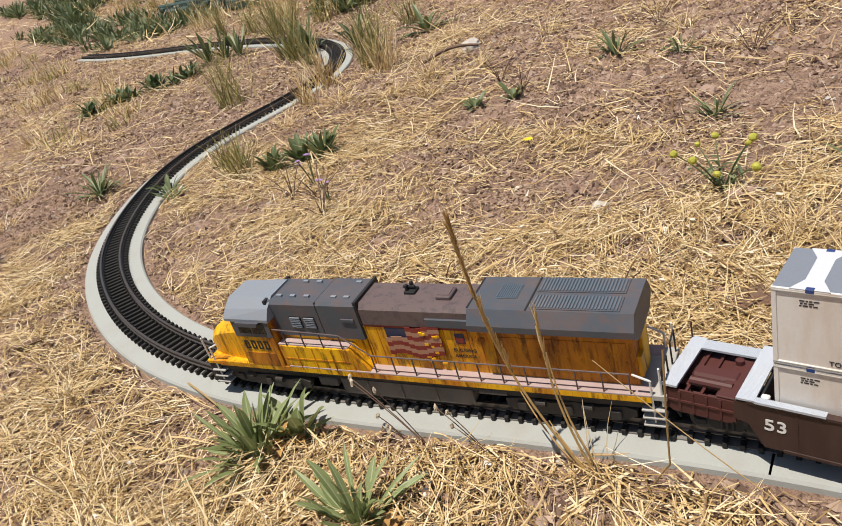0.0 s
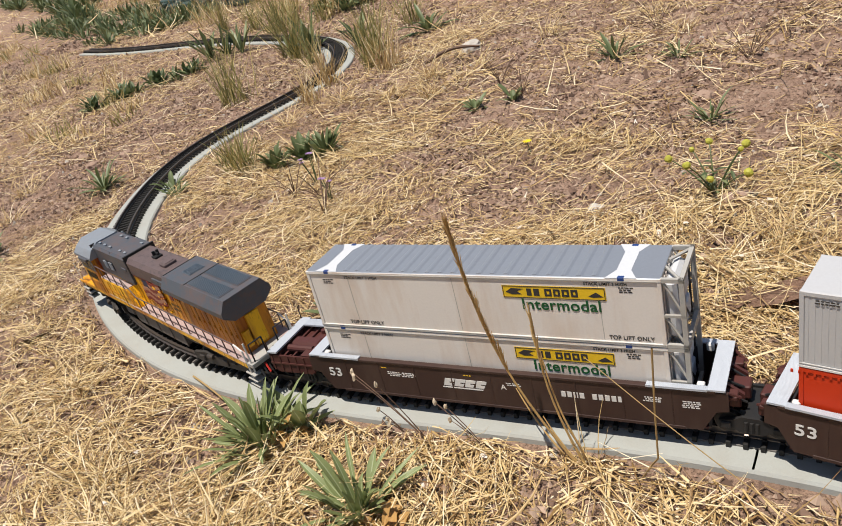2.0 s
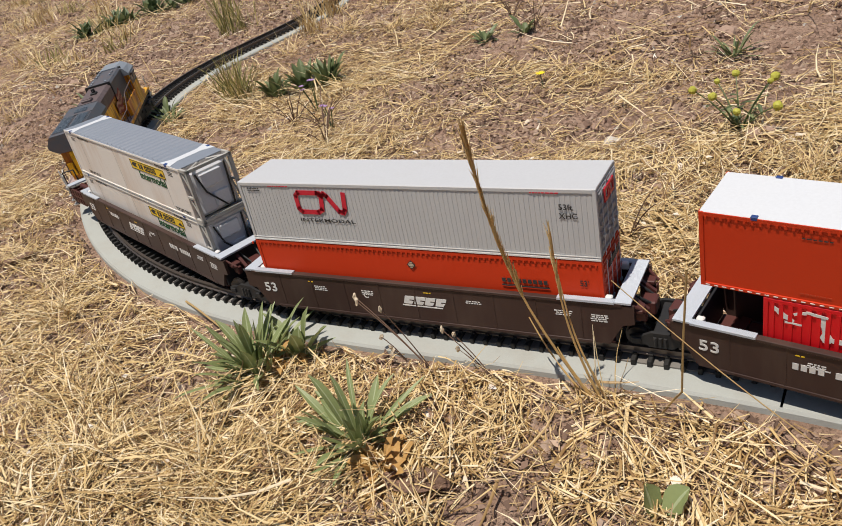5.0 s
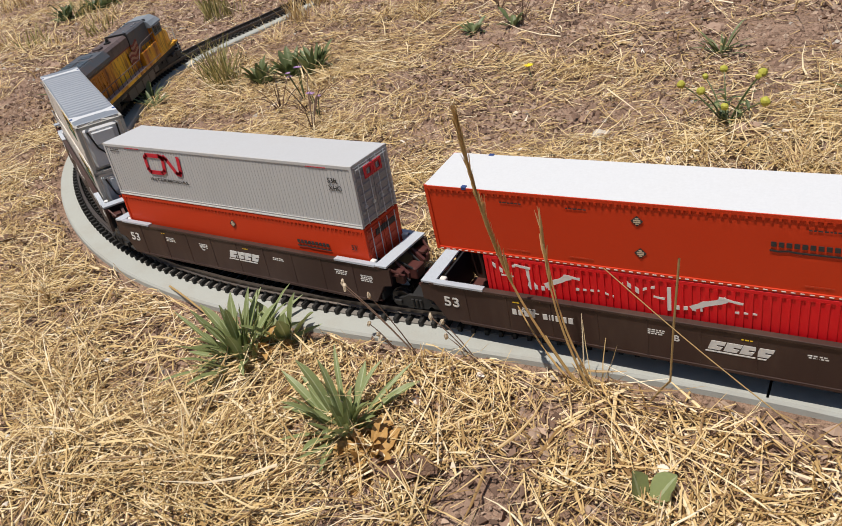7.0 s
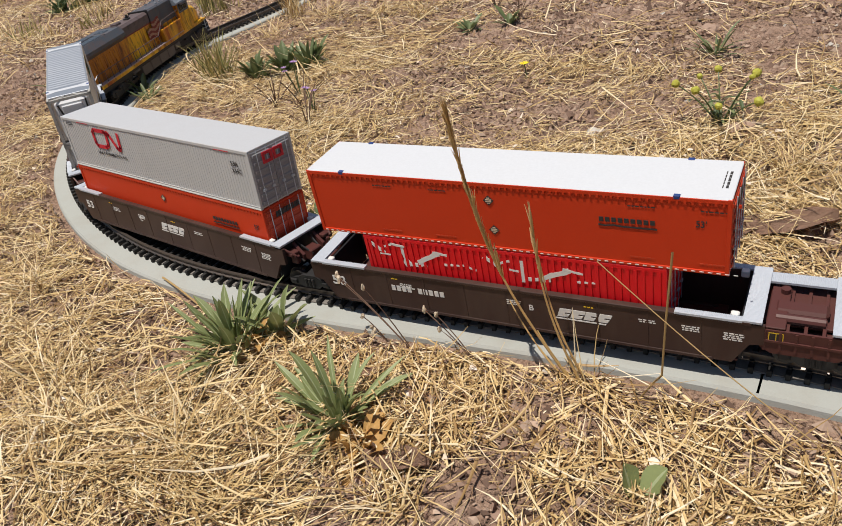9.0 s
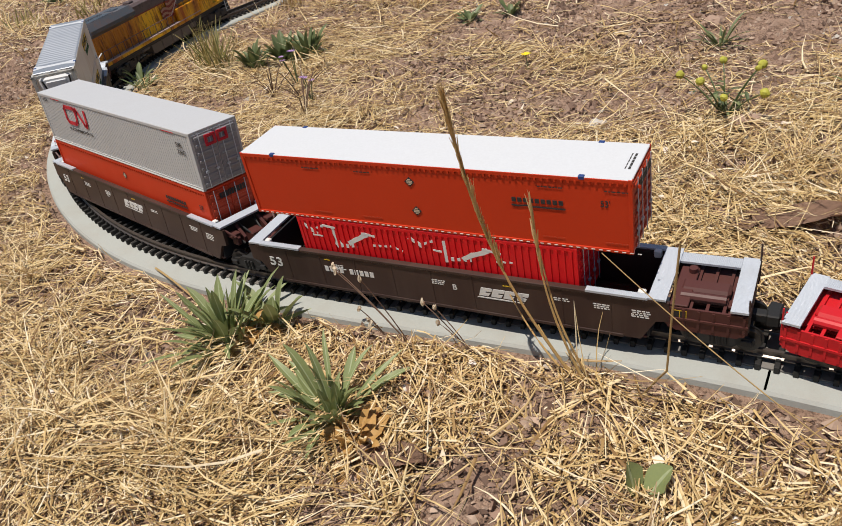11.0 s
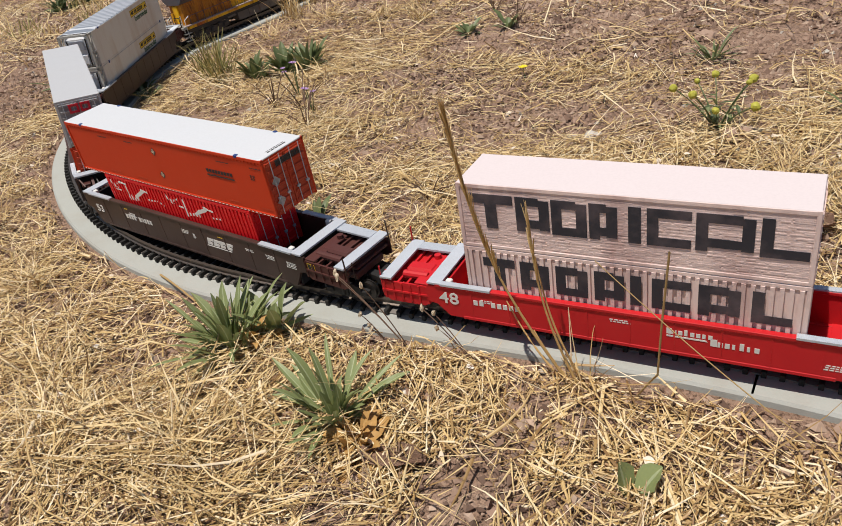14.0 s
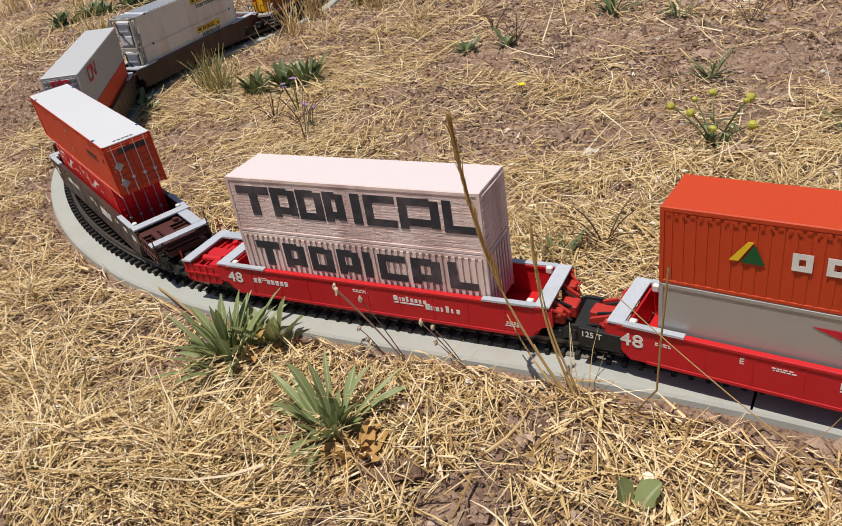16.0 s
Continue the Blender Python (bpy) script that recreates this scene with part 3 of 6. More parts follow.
def container(name, label, x0, x1, z0, h, side, roof, door, w=14.9, pitch=0.0, depth=0.3, group="containers on the wagons", rail=None, doors_rear=True):
    """A freight container from x0 to x1 standing at z0."""
    c = thing(name, label, "shipping container", group)
    rail = rail or side
    b = w - 0.45
    part("body", boxes((x0 + 0.4, x1 - 0.4, -b, b, z0 + 0.5, z0 + h - 0.6)), side, c)
    part("roof_panel", boxes((x0 + 0.2, x1 - 0.2, -w + 0.2, w - 0.2, z0 + h - 0.9, z0 + h), bevel=0.25), roof, c)
    for s in (1, -1):
        part("top_rail", boxes((x0, x1, *sorted((s * (w - 0.9), s * w)), z0 + h - 2.0, z0 + h - 0.25), bevel=0.15), rail, c)
        part("bottom_rail", boxes((x0, x1, *sorted((s * (w - 0.9), s * w)), z0, z0 + 1.5), bevel=0.15), rail, c)
        if pitch:
            bm = ribs(bmesh.new(), x0 + 1.5, x1 - 1.5, b, s, z0 + 1.5, z0 + h - 2.0, pitch, pitch * 0.5, depth)
            part("corrugation", bm, side, c)
        for xx in (x0, x1):
            d = 1 if xx == x0 else -1
            part("corner_post", boxes((*sorted((xx, xx + d * 1.7)), *sorted((s * (w - 1.5), s * (w + 0.05))), z0, z0 + h - 0.1), bevel=0.15), rail, c)
    for xx, d in ((x0, -1), (x1, 1)):
        if d < 0 and doors_rear:
            for s in (1, -1):
                leaf = part("door", boxes((*sorted((xx - 0.15, xx + 0.6)), *sorted((s * 0.3, s * (w - 1.5))), z0 + 1.4, z0 + h - 1.8), bevel=0.1), door, c)
                for i in range(7):
                    zz = z0 + 3.2 + i * (h - 7.0) / 6
                    part("door_rib", boxes((xx - 0.7, xx, *sorted((s * 1.2, s * (w - 2.2))), zz - 0.9, zz + 0.9), bevel=0.25), door, leaf)
                bm = bmesh.new()
                for yy in (3.6, 10.2):
                    bar(bm, (xx - 0.9, s * yy, z0 + 0.8), (xx - 0.9, s * yy, z0 + h - 1.0), 0.24, 6)
                    box(bm, xx - 1.3, xx - 0.4, s * yy - 0.9, s * yy + 0.9, z0 + 9.5, z0 + 10.7)
                part("locking_bar", bm, "grate", leaf, "pale locking bars")
        else:
            bm = bmesh.new()
            for i in range(8):
                yy = -w + 3.2 + i * (2 * w - 6.4) / 7
                box(bm, *sorted((xx, xx + d * 0.3)), yy - 0.9, yy + 0.9, z0 + 1.6, z0 + h - 2.2)
            part("end_corrugation", bm, side, c)
    return c


def sign_shape(bm, x, z, y, pts, d=0.14):
    """A flat raised shape on the left side: points backwards and up from (x, z)."""
    prism(bm, [(x - a, z + b) for a, b in pts], y, y + d)
    return bm


def frame_shape(bm, x, z, y, w, h, t):
    for r in ((0, 0, w, t), (0, h - t, w, t), (0, t, t, h - 2 * t), (w - t, t, t, h - 2 * t)):
        box(bm, x - r[0] - r[2], x - r[0], y, y + 0.15, z + r[1], z + r[1] + r[3])
    return bm


def rivets(parent, x0, x1, z, y, mat, n, w=0.6, h=0.5, d=0.16):
    bm = bmesh.new()
    for i in range(n):
        c = x0 + (i + 0.5) * (x1 - x0) / n
        box(bm, c - w / 2, c + w / 2, y, y + d, z, z + h)
    return tagged(part("rivet_strip", bm, mat, parent), kind="stuff")


def hazard(parent, x, z, y):
    bm = bmesh.new()
    sign_shape(bm, x, z, y, [(0, 0), (2.4, 2.4), (0, 4.8), (-2.4, 2.4)], 0.12)
    d = part("diamond_placard", bm, "letter_bk", parent, "black diamond placard")
    bm = bmesh.new()
    for i in range(4):
        k = 1.7 - abs(i - 1.5) * 0.7
        sign_shape(bm, x, z + 0.9 + i * 0.8, y + 0.12, [(-k, 0), (k, 0), (k, 0.5), (-k, 0.5)], 0.08)
    part("placard_line", bm, "pod", d)


# ---- white stacked pair with open end frames ----
def build_white(name, label, z0, h):
    x0, x1, w = -82.0, 94.6, 14.9
    c = container(name, label, x0, x1, z0, h, "offwhite", "alu", "offwhite", rail="offwhite", doors_rear=False)
    # roof: raised white crosspieces and thin seams
    zt = z0 + h
    for xc in (82, -66):
        bm = bmesh.new()
        a = [bm.verts.new((xc + dx, dy, zt + 0.15)) for dx, dy in ((-6.5, -w), (6.5, -w), (3, -8), (3, 8), (6.5, w), (-6.5, w), (-3, 8), (-3, -8))]
        b = [bm.verts.new((v.co.x, v.co.y, zt - 0.1)) for v in a]
        bm.faces.new(a)
        for i in range(8):
            bm.faces.new((a[i], b[i], b[(i + 1) % 8], a[(i + 1) % 8]))
        bmesh.ops.recalc_face_normals(bm, faces=bm.faces)
        part("lift_plate", bm, "white", c, "white painted lifting plate across the roof")
        for s in (1, -1):
            part("corner_casting", boxes((xc - 1.4, xc + 1.4, *sorted((s * (w - 1.8), s * (w + 0.2))), zt - 1.4, zt + 0.35), bevel=0.2), "blue", c, "blue corner casting")
            part("corner_casting", boxes((xc - 1.4, xc + 1.4, *sorted((s * (w - 1.8), s * (w + 0.2))), z0 - 0.2, z0 + 1.2), bevel=0.2), "blue", c, "blue corner casting")
    for i in range(24):
        xx = x0 + 12 + i * 6.6
        if min(abs(xx + 1.8 - 82), abs(xx + 1.8 + 66)) > 5.5:
            part("roof_rib", prism(bmesh.new(), [(xx, zt - 0.05), (xx + 1.2, zt + 0.55), (xx + 2.4, zt + 0.55), (xx + 3.6, zt - 0.05)], -w + 1.2, w - 1.2), "alu", c)
    part("side_groove", boxes((x0, x1, w - 0.1, w + 0.22, z0 + 0.2, z0 + 0.6), (x0, x1, w - 0.1, w + 0.22, z0 + 1.0, z0 + 1.3), (x0, x1, w - 0.1, w + 0.2, zt - 1.5, zt - 1.2)), "frame_grey", c)
    for xs in (12, 70, -56):
        part("panel_seam", boxes((xs, xs + 0.25, w - 0.5, w - 0.36, z0 + 2, zt - 2)), "frame_grey", c)
    # yellow panel and words
    y = w - 0.42
    sign = part("yellow_sign", boxes((-59, -12.5, y, y + 0.14, zt - 11.3, zt - 4.9)), "logo_yel", c, "yellow sign panel with black bars")
    bm = bmesh.new()
    sign_shape(bm, -14, zt - 9.9, y + 0.14, [(0, 1.6), (3, 3.6), (8.5, 3.4), (5.5, 2.0), (7.5, 0.6), (3, 0.4)], 0.1)
    sign_shape(bm, -51.5, zt - 9.9, y + 0.14, [(0, 0.6), (3.4, 2.6), (6.4, 0.4), (2, 0)], 0.1)
    for i, (a, ww) in enumerate(((0, 2.2), (3.2, 2.6), (8.2, 3.2), (12.2, 3.0), (16.0, 3.2), (20.0, 3.0))):
        if i < 2:
            box(bm, -24 - a - ww, -24 - a, y + 0.14, y + 0.24, zt - 9.9, zt - 6.3)
        else:
            frame_shape(bm, -24 - a, zt - 9.9, y + 0.13, ww, 3.6, 0.95)
    frame_shape(bm, -12.8, zt - 11.1, y + 0.14, 45.9, 6.0, 0.3)
    part("sign_bar", bm, "letter_bk", sign)
    word = writing("green_word", "Intermodal", 7.6, "logo_grn", c, near_side(-20.5, y + 0.15, zt - 18.4), 1.02, "green word Intermodal")
    half_turn = pose(0, 0, 0, 0, 0, 180)
    copy_thing(sign, half_turn)
    copy_thing(word, half_turn @ word.matrix_basis)
    writing("small_word", "TOP LIFT ONLY", 2.9, "letter_bk", c, near_side(76, y + 0.15, z0 + 2.0), 0.95)
    writing("small_word", "TOP LIFT ONLY", 2.9, "letter_bk", c, near_side(-58, y + 0.15, z0 + 2.0), 0.9)
    writing("small_word", "STACK LIMIT 3 HIGH", 2.1, "letter_bk", c, near_side(72, y + 0.15, zt - 4.4), 0.95)
    writing("small_word", "STACK LIMIT 3 HIGH", 2.1, "letter_bk", c, near_side(-50, y + 0.15, zt - 4.2), 0.9)
    for k, xx in enumerate((86, -64)):
        small_print(c, xx, zt - 5, y, 40 + k, "letter_bk", 3, 5.5)
    # open end frame with a pale machine housing inside
    e0, e1 = -90.6, -82.0
    bm = bmesh.new()
    for s in (1, -1):
        box(bm, e0, e0 + 2.0, *sorted((s * (w - 2.0), s * w)), z0, zt)
        box(bm, e0, e1, *sorted((s * (w - 1.6), s * w)), zt - 1.8, zt)
        box(bm, e0, e1, *sorted((s * (w - 1.6), s * w)), z0, z0 + 1.6)
        box(bm, e0, e1, *sorted((s * (w - 1.2), s * w)), z0 + h * 0.45, z0 + h * 0.45 + 1.2)
        bar(bm, (e0 + 1, s * (w - 1), z0 + h * 0.48), (e1, s * (w - 1), zt - 1), 0.6)
        bar(bm, (e1, s * (w - 1), z0 + h * 0.46), (e0 + 1, s * (w - 1), z0 + 1), 0.6)
    box(bm, e0, e0 + 1.8, -w, w, zt - 1.8, zt)
    box(bm, e0, e0 + 1.8, -w, w, z0, z0 + 1.8)
    for s in (1, -1):
        bar(bm, (e0 + 1, s * (w - 1), zt - 1), (e1, s * 3, zt - 1), 0.7)
    part("end_frame", bm, "frame_grey", c, "open grey steel end frame with braces")
    bm = boxes((e0 + 3.5, e1, -w + 3.5, w - 3.5, z0 + 2.5, zt - 3.0), bevel=1.6)
    box(bm, e0 + 2.2, e0 + 4, -7, 7, z0 + h * 0.55, zt - 6, bevel=0.5)
    box(bm, e0 + 2.2, e0 + 4, -8, 2, z0 + 5, z0 + h * 0.42, bevel=0.5)
    part("cooling_unit", bm, "white", c, "pale cooling unit housing")
    bm = rods(((e0 + 2, -4, z0 + 4), (e0 + 2.5, 6, z0 + h * 0.5)), ((e0 + 2, 6, z0 + h * 0.5), (e0 + 3, 9, zt - 5)), ((e0 + 2.4, -9, z0 + 3), (e0 + 2.4, -10, zt - 4)), r=0.6)
    part("cable", bm, "black", c)
    return c


def build_train():
    t = {}
    # three brown wagons sharing bogies, two red ones behind
    kw = dict(body="brown", inner="brown_in", sill_label="dark brown wagon side with white marks")
    a = well_car("well_wagon", "dark brown articulated well wagon carrying white containers", x_well=(-96, 100), front=(138, "bogie"), rear=(-112, "joint"), **kw)
    c = well_car("well_wagon", "dark brown middle well wagon under grey and orange containers", x_well=(-96, 96), front=(111, "joint"), rear=(-111, "joint"), **kw)
    b = well_car("well_wagon", "dark brown well wagon with half-filled well and end platform", x_well=(-92, 101), front=(117, "joint"), rear=(-130, "bogie"), **kw)
    kw = dict(body="scarlet", inner="scarlet", sill_label="bright red wagon side with white lettering", big="48", top=19.6)
    d = well_car("well_wagon", "bright red well wagon with grey walkways carrying printed containers", x_well=(-84, 88), front=(122, "bogie"), rear=(-100, "joint"), **kw)
    e = well_car("well_wagon", "bright red well wagon under orange and silver containers", x_well=(-90, 82), front=(104, "joint"), rear=(-128, "bogie"), **kw)
    t.update(J=a, C=c, O=b, T=d, H=e)
    # side markings
    y = 18.02
    for car, dx in ((a, 28), (c, 7), (b, -19)):
        for i, ww in enumerate((4.6, 4.8, 4.4, 4.4)):
            k = i * 5.8
            bm = sign_shape(bmesh.new(), dx - k, 14.0, y, [(0, 0), (ww, 0), (ww + 1.0, 1.7), (ww - 1.2, 1.7), (ww - 1.0, 2.5), (ww + 1.6, 2.5), (ww + 2.2, 4.4), (1.4, 4.4)])
            part("emblem_block", bm, "letter", car, "white slanted emblem block")
        part("emblem_line", sign_shape(bmesh.new(), dx + 1, 12.7, y, [(0, 0), (22, 0), (22.4, 0.6), (0.4, 0.6)]), "letter", car)
        for i, xx in enumerate((dx - 34, dx + 24, -70, 60)):
            small_print(car, xx, 18.5, y, 7 * i + int(dx), "letter", 3 if i else 2, 7.0)
        small_print(car, dx - 12, 20.8, y, 91, "logo_yel", 1, 4.0)
        small_print(car, -86, 18, y, 17, "letter", 4, 7.0)
        small_print(car, 64, 21, y, 19, "logo_yel", 1, 3.0)
    for car, xx in ((a, -33), (b, 64)):
        for i in range(10):
            if i != 4:
                part("number_bar", boxes((xx - i * 2.9 - 2.1, xx - i * 2.9, y, y + 0.14, 14.4, 17.4)), "letter", car, "white number bar")
    for car, ch, xx in ((a, "A", -3), (c, "C", 30), (b, "B", -6)):
        writing("unit_letter", ch, 4.2, "letter", car, near_side(xx, y, 14.0))
    for car, dx in ((d, -13), (e, 2)):
        for i, ww in enumerate((2.6, 2.0, 2.0, 1.6, 2.0, 2.0, 1.6, 2.0)):
            part("emblem_bar", boxes((dx - i * 2.3 - ww * 0.8, dx - i * 2.3, y, y + 0.14, 13.6, 13.6 + (2.8 if i in (0, 3) else 2.0))), "letter", car)
        for i, ww in enumerate((2.8, 2.2, 2.0, 1.2, 1.8, 1.2, 2.0)):
            part("emblem_bar", boxes((dx - 17 - i * 2.7 - ww * 0.9, dx - 17 - i * 2.7, y, y + 0.14, 10.6, 10.6 + (3.4 if i in (0, 4) else 2.3))), "letter", car)
        part("emblem_line", sign_shape(bmesh.new(), dx, 12.2, y, [(0, 0), (16, 0), (15, 0.7), (0, 0.7)]), "letter", car, "white emblem line")
        small_print(car, dx + 24, 16, y, 5, "letter", 2, 8)
        small_print(car, -70, 10, y, 6, "letter", 3, 6)
        small_print(car, 70, 15, y, 8, "letter", 2, 6)
    for i in range(8):
        if i != 2:
            part("number_bar", boxes((73 - i * 2.9 - 2.1, 73 - i * 2.9, y, y + 0.14, 12.2, 14.8)), "letter", d, "white number bar")
    writing("unit_letter", "E", 3.8, "letter", e, near_side(37, y, 14.0))
    part("load_plate", boxes((84, 103, y - 2.4, y + 0.4, 5.5, 14.5), bevel=0.3), "black", e, "black load plate")
    writing("load_mark", "125 T", 3.9, "letter", e, near_side(102, y + 0.42, 9.6), 1.0, "white load mark 125 T")

    # loads
    z0 = 10.0
    t["J1"] = build_white("shipping_container", "dirty white container with yellow sign in the brown wagon's well", z0, 32.9)
    t["J2"] = build_white("shipping_container", "dirty white container with yellow sign and green word stacked on another", z0 + 33.1, 32.9)
    t["C1"] = container("shipping_container", "orange container with red-orange doors in the brown wagon's well", -92.2, 93.2, z0, 32.9, "orange", "orange", "orange_dk")
    t["C2"] = container("shipping_container", "light grey corrugated container with red emblem stacked on an orange one", -92.2, 93.2, z0 + 33.1, 32.9, "cn_grey", "cn_roof", "cn_door", pitch=2.2, depth=0.13)
    t["O1"] = container("shipping_container", "bright red corrugated container with torn white decals in the well", -64.5, 75.5, z0, 32.9, "red", "red", "red", pitch=3.1, depth=0.5)
    t["O2"] = container("shipping_container", "orange container with white roof stacked across a shorter red one", -87.2, 98.2, z0 + 33.1, 32.9, "orange", "white", "orange_dk")
    for c, y in ((t["C1"], 14.85), (t["O2"], 14.62)):
        zb = 10.0 if c is t["C1"] else 43.1
        rivets(c, -91, 97, zb + 0.6, 14.92, "letter", 62, 1.5, 0.32)
        rivets(c, -91, 97, zb + 29.9, 14.45, "orange", 70, 0.9, 1.3, 0.5)
        xx = -38.8 if c is t["O2"] else -46
        for i in range(9):
            part("name_bar", boxes((xx - i * 2.45 - 1.75, xx - i * 2.45, y, y + 0.14, zb + 19.4, zb + 21.4)), "letter_bk", c)
        part("underline", sign_shape(bmesh.new(), xx + 0.3, zb + 17.2, y, [(0, 0.3), (3, 0), (6, 0.5), (9, 0.1), (22.5, 0.1), (22.5, 0.8), (9, 0.8), (6, 1.2), (3, 0.7), (0, 1.0)]), "letter_bk", c, "black wavy underline")
        writing("small_word", "53'", 4.0, "letter_bk", c, near_side(xx - 36, y, zb + 19.5), 0.8)
        hazard(c, 7.4 if c is t["O2"] else 0.2, zb + 22.0, y)
        if c is t["O2"]:
            hazard(c, 6.6, zb + 7.6, y)
            for xk in (64, 36, -50, -76):
                small_print(c, xk, zb + 4.0, y, int(xk), "orange_dk", 1, 10)
                small_print(c, xk, zb + 27.0, y, int(xk) + 1, "letter_bk", 1, 9)
    c = t["O2"]
    for xc in (79, -68):
        for s in (1, -1):
            part("corner_casting", boxes((xc - 1.2, xc + 1.2, *sorted((s * 13.2, s * 15.0)), 74.8, 76.35), bevel=0.2), "blue", c, "blue corner casting")
    bm = bmesh.new()
    for i in range(5):
        box(bm, -84.4, -83.5, 4.5 - i * 2.6, 6.6 - i * 2.6, 76.0, 76.12)
        box(bm, -82.6, -82.2, 4.5 - i * 2.6, 6.6 - i * 2.6, 76.0, 76.12)
    part("roof_marks", bm, "letter_bk", c)
    # rear door placards on the orange pair
    for c, zb in ((t["O2"], 43.1), (t["C1"], 10.0)):
        xr = -87.2 if c is t["O2"] else -92.2
        for zz in ((zb + 5, zb + 16) if c is t["O2"] else (zb + 9,)):
            bm = bmesh.new()
            v = [bm.verts.new((xr - 0.75, 9.5 + a, zz + 3 + d2)) for a, d2 in ((0, -3), (3, 0), (0, 3), (-3, 0))]
            bm.faces.new(v)
            bmesh.ops.solidify(bm, geom=bm.faces[:], thickness=0.2)
            part("diamond_placard", bm, "letter" if c is t["O2"] else "letter_bk", c, "diamond placard on the door")
        for i in range(9):
            part("name_bar", boxes((xr - 1.0, xr - 0.6, 5.5 - i * 1.9, 7.0 - i * 1.9, zb + 26.0, zb + 29.2)), "letter_bk", c)
    # grey container marks
    c, y, zt = t["C2"], 14.9, 76.0
    ribbon_line = [(14.5, 1.4), (14.5, 0.2), (13.0, 0), (1.8, 0), (0, 1.8), (0, 8.6), (1.8, 10.4), (11.5, 10.4), (14.0, 9.0), (15.2, 1.8), (17.0, 0.2), (18.6, 1.6), (24.0, 9.6), (26.2, 10.2), (27.4, 8.6), (28.4, 0)]
    emblem = bmesh.new()
    for (xa, za), (xb, zb_) in zip(ribbon_line[:-1], ribbon_line[1:]):
        ln = math.hypot(xb - xa, zb_ - za)
        ux, uz = (xb - xa) / ln, (zb_ - za) / ln
        nx, nz = -uz * 1.25, ux * 1.25
        xa, za, xb, zb_ = xa - ux * 0.7, za - uz * 0.7, xb + ux * 0.7, zb_ + uz * 0.7
        sign_shape(emblem, 57.8, zt - 5.0, y, [(xa + nx, -za + nz * -1), (xb + nx, -zb_ - nz), (xb - nx, -zb_ + nz), (xa - nx, -za + nz)])
    emblem = part("emblem", emblem, "logo_red", c, "red ribbon emblem")
    copy_thing(emblem, pose(0, 0, 0, 0, 0, 180))
    writing("small_word", "INTERMODAL", 2.6, "letter_bk", c, near_side(59, y, zt - 21.3), 1.95)
    writing("small_word", "53ft", 3.6, "letter_bk", c, near_side(-76, y, zt - 10.2))
    writing("small_word", "XHC", 3.6, "letter_bk", c, near_side(-76, y, zt - 14.2))
    small_print(c, 88, zt - 3.6, y, 3, "letter_bk", 2, 8)
    small_print(c, 74, zt - 2.2, y, 4, "logo_red", 1, 12)
    small_print(c, -64, zt - 2.2, y, 4, "logo_red", 1, 12)
    part("base_strip", boxes((-92, 93, 14.8, 15.1, 43.2, 44.0), (-92, 93, 14.8, 15.05, 44.8, 45.2)), "letter", c, "white strip along the bottom edge")
    bm = bmesh.new()
    for k in (0, 7.4):
        for r in ((0, 0, 6.6, 1.5), (0, 4.6, 6.6, 1.5), (0, 1.5, 1.5, 3.1), (5.1, 1.5, 1.5, 3.1)):
            box(bm, -93.5, -92.9, 7 - k - r[0] - r[2], 7 - k - r[0], zt - 9.5 + r[1], zt - 9.5 + r[1] + r[3])
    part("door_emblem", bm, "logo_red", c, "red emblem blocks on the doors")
    # torn decals on the red container
    c, y, rnd = t["O1"], 14.75, random.Random(11)
    for cx, cz, strokes in ((68, 36, ((-3, 2, 2, -1.5, 1.6), (2, 1, 5, 2.2, 0.9), (0, -2, 4, -2, 0.7))), (48, 33, ((-5, 4, -4, -4, 2.4), (-4, -3, 3, -2.4, 1.5), (0, -2, 8, 3, 2.0), (6, 3.2, 11, 2.6, 0.9), (-9, 4.6, -4, 4.0, 0.8))), (30, 31, ((-4, 0, 4, 0.6, 0.8), (5, 0.4, 8, -0.6, 0.7))), (8, 36, ((-4, 2, 1, -1.8, 1.7), (1, 0, 5, 1.6, 1.0), (4, -2, 7, -2.2, 0.7))), (-12, 33, ((-6, 4, -5, -4, 2.4), (-5, -2.6, 3, -2.2, 1.4), (0, -2, 9, 2.4, 2.0), (7, 2.8, 13, 1.8, 0.9))), (-32, 31, ((-3, 0, 3, 0.4, 0.7),))):
        for i, (xa, za, xb, zb_, th) in enumerate(strokes):
            dx, dz = xb - xa, zb_ - za
            ln = math.hypot(dx, dz)
            nx, nz = -dz / ln * th / 2, dx / ln * th / 2
            pts = []
            for k in range(6):
                u = k / 5
                pts.append((xa + dx * u + nx * rnd.uniform(0.5, 1.3), za + dz * u + nz * rnd.uniform(0.5, 1.3)))
            for k in range(6):
                u = 1 - k / 5
                pts.append((xa + dx * u - nx * rnd.uniform(0.5, 1.3), za + dz * u - nz * rnd.uniform(0.5, 1.3)))
            scrap = sign_shape(bmesh.new(), cx, cz, y + 0.05 * i, [(1.45 * a, 1.4 * b) for a, b in pts], 0.12)
            part("torn_decal", scrap, "letter", c, "torn white decal scrap")

    # printed pair
    z1 = 42.4
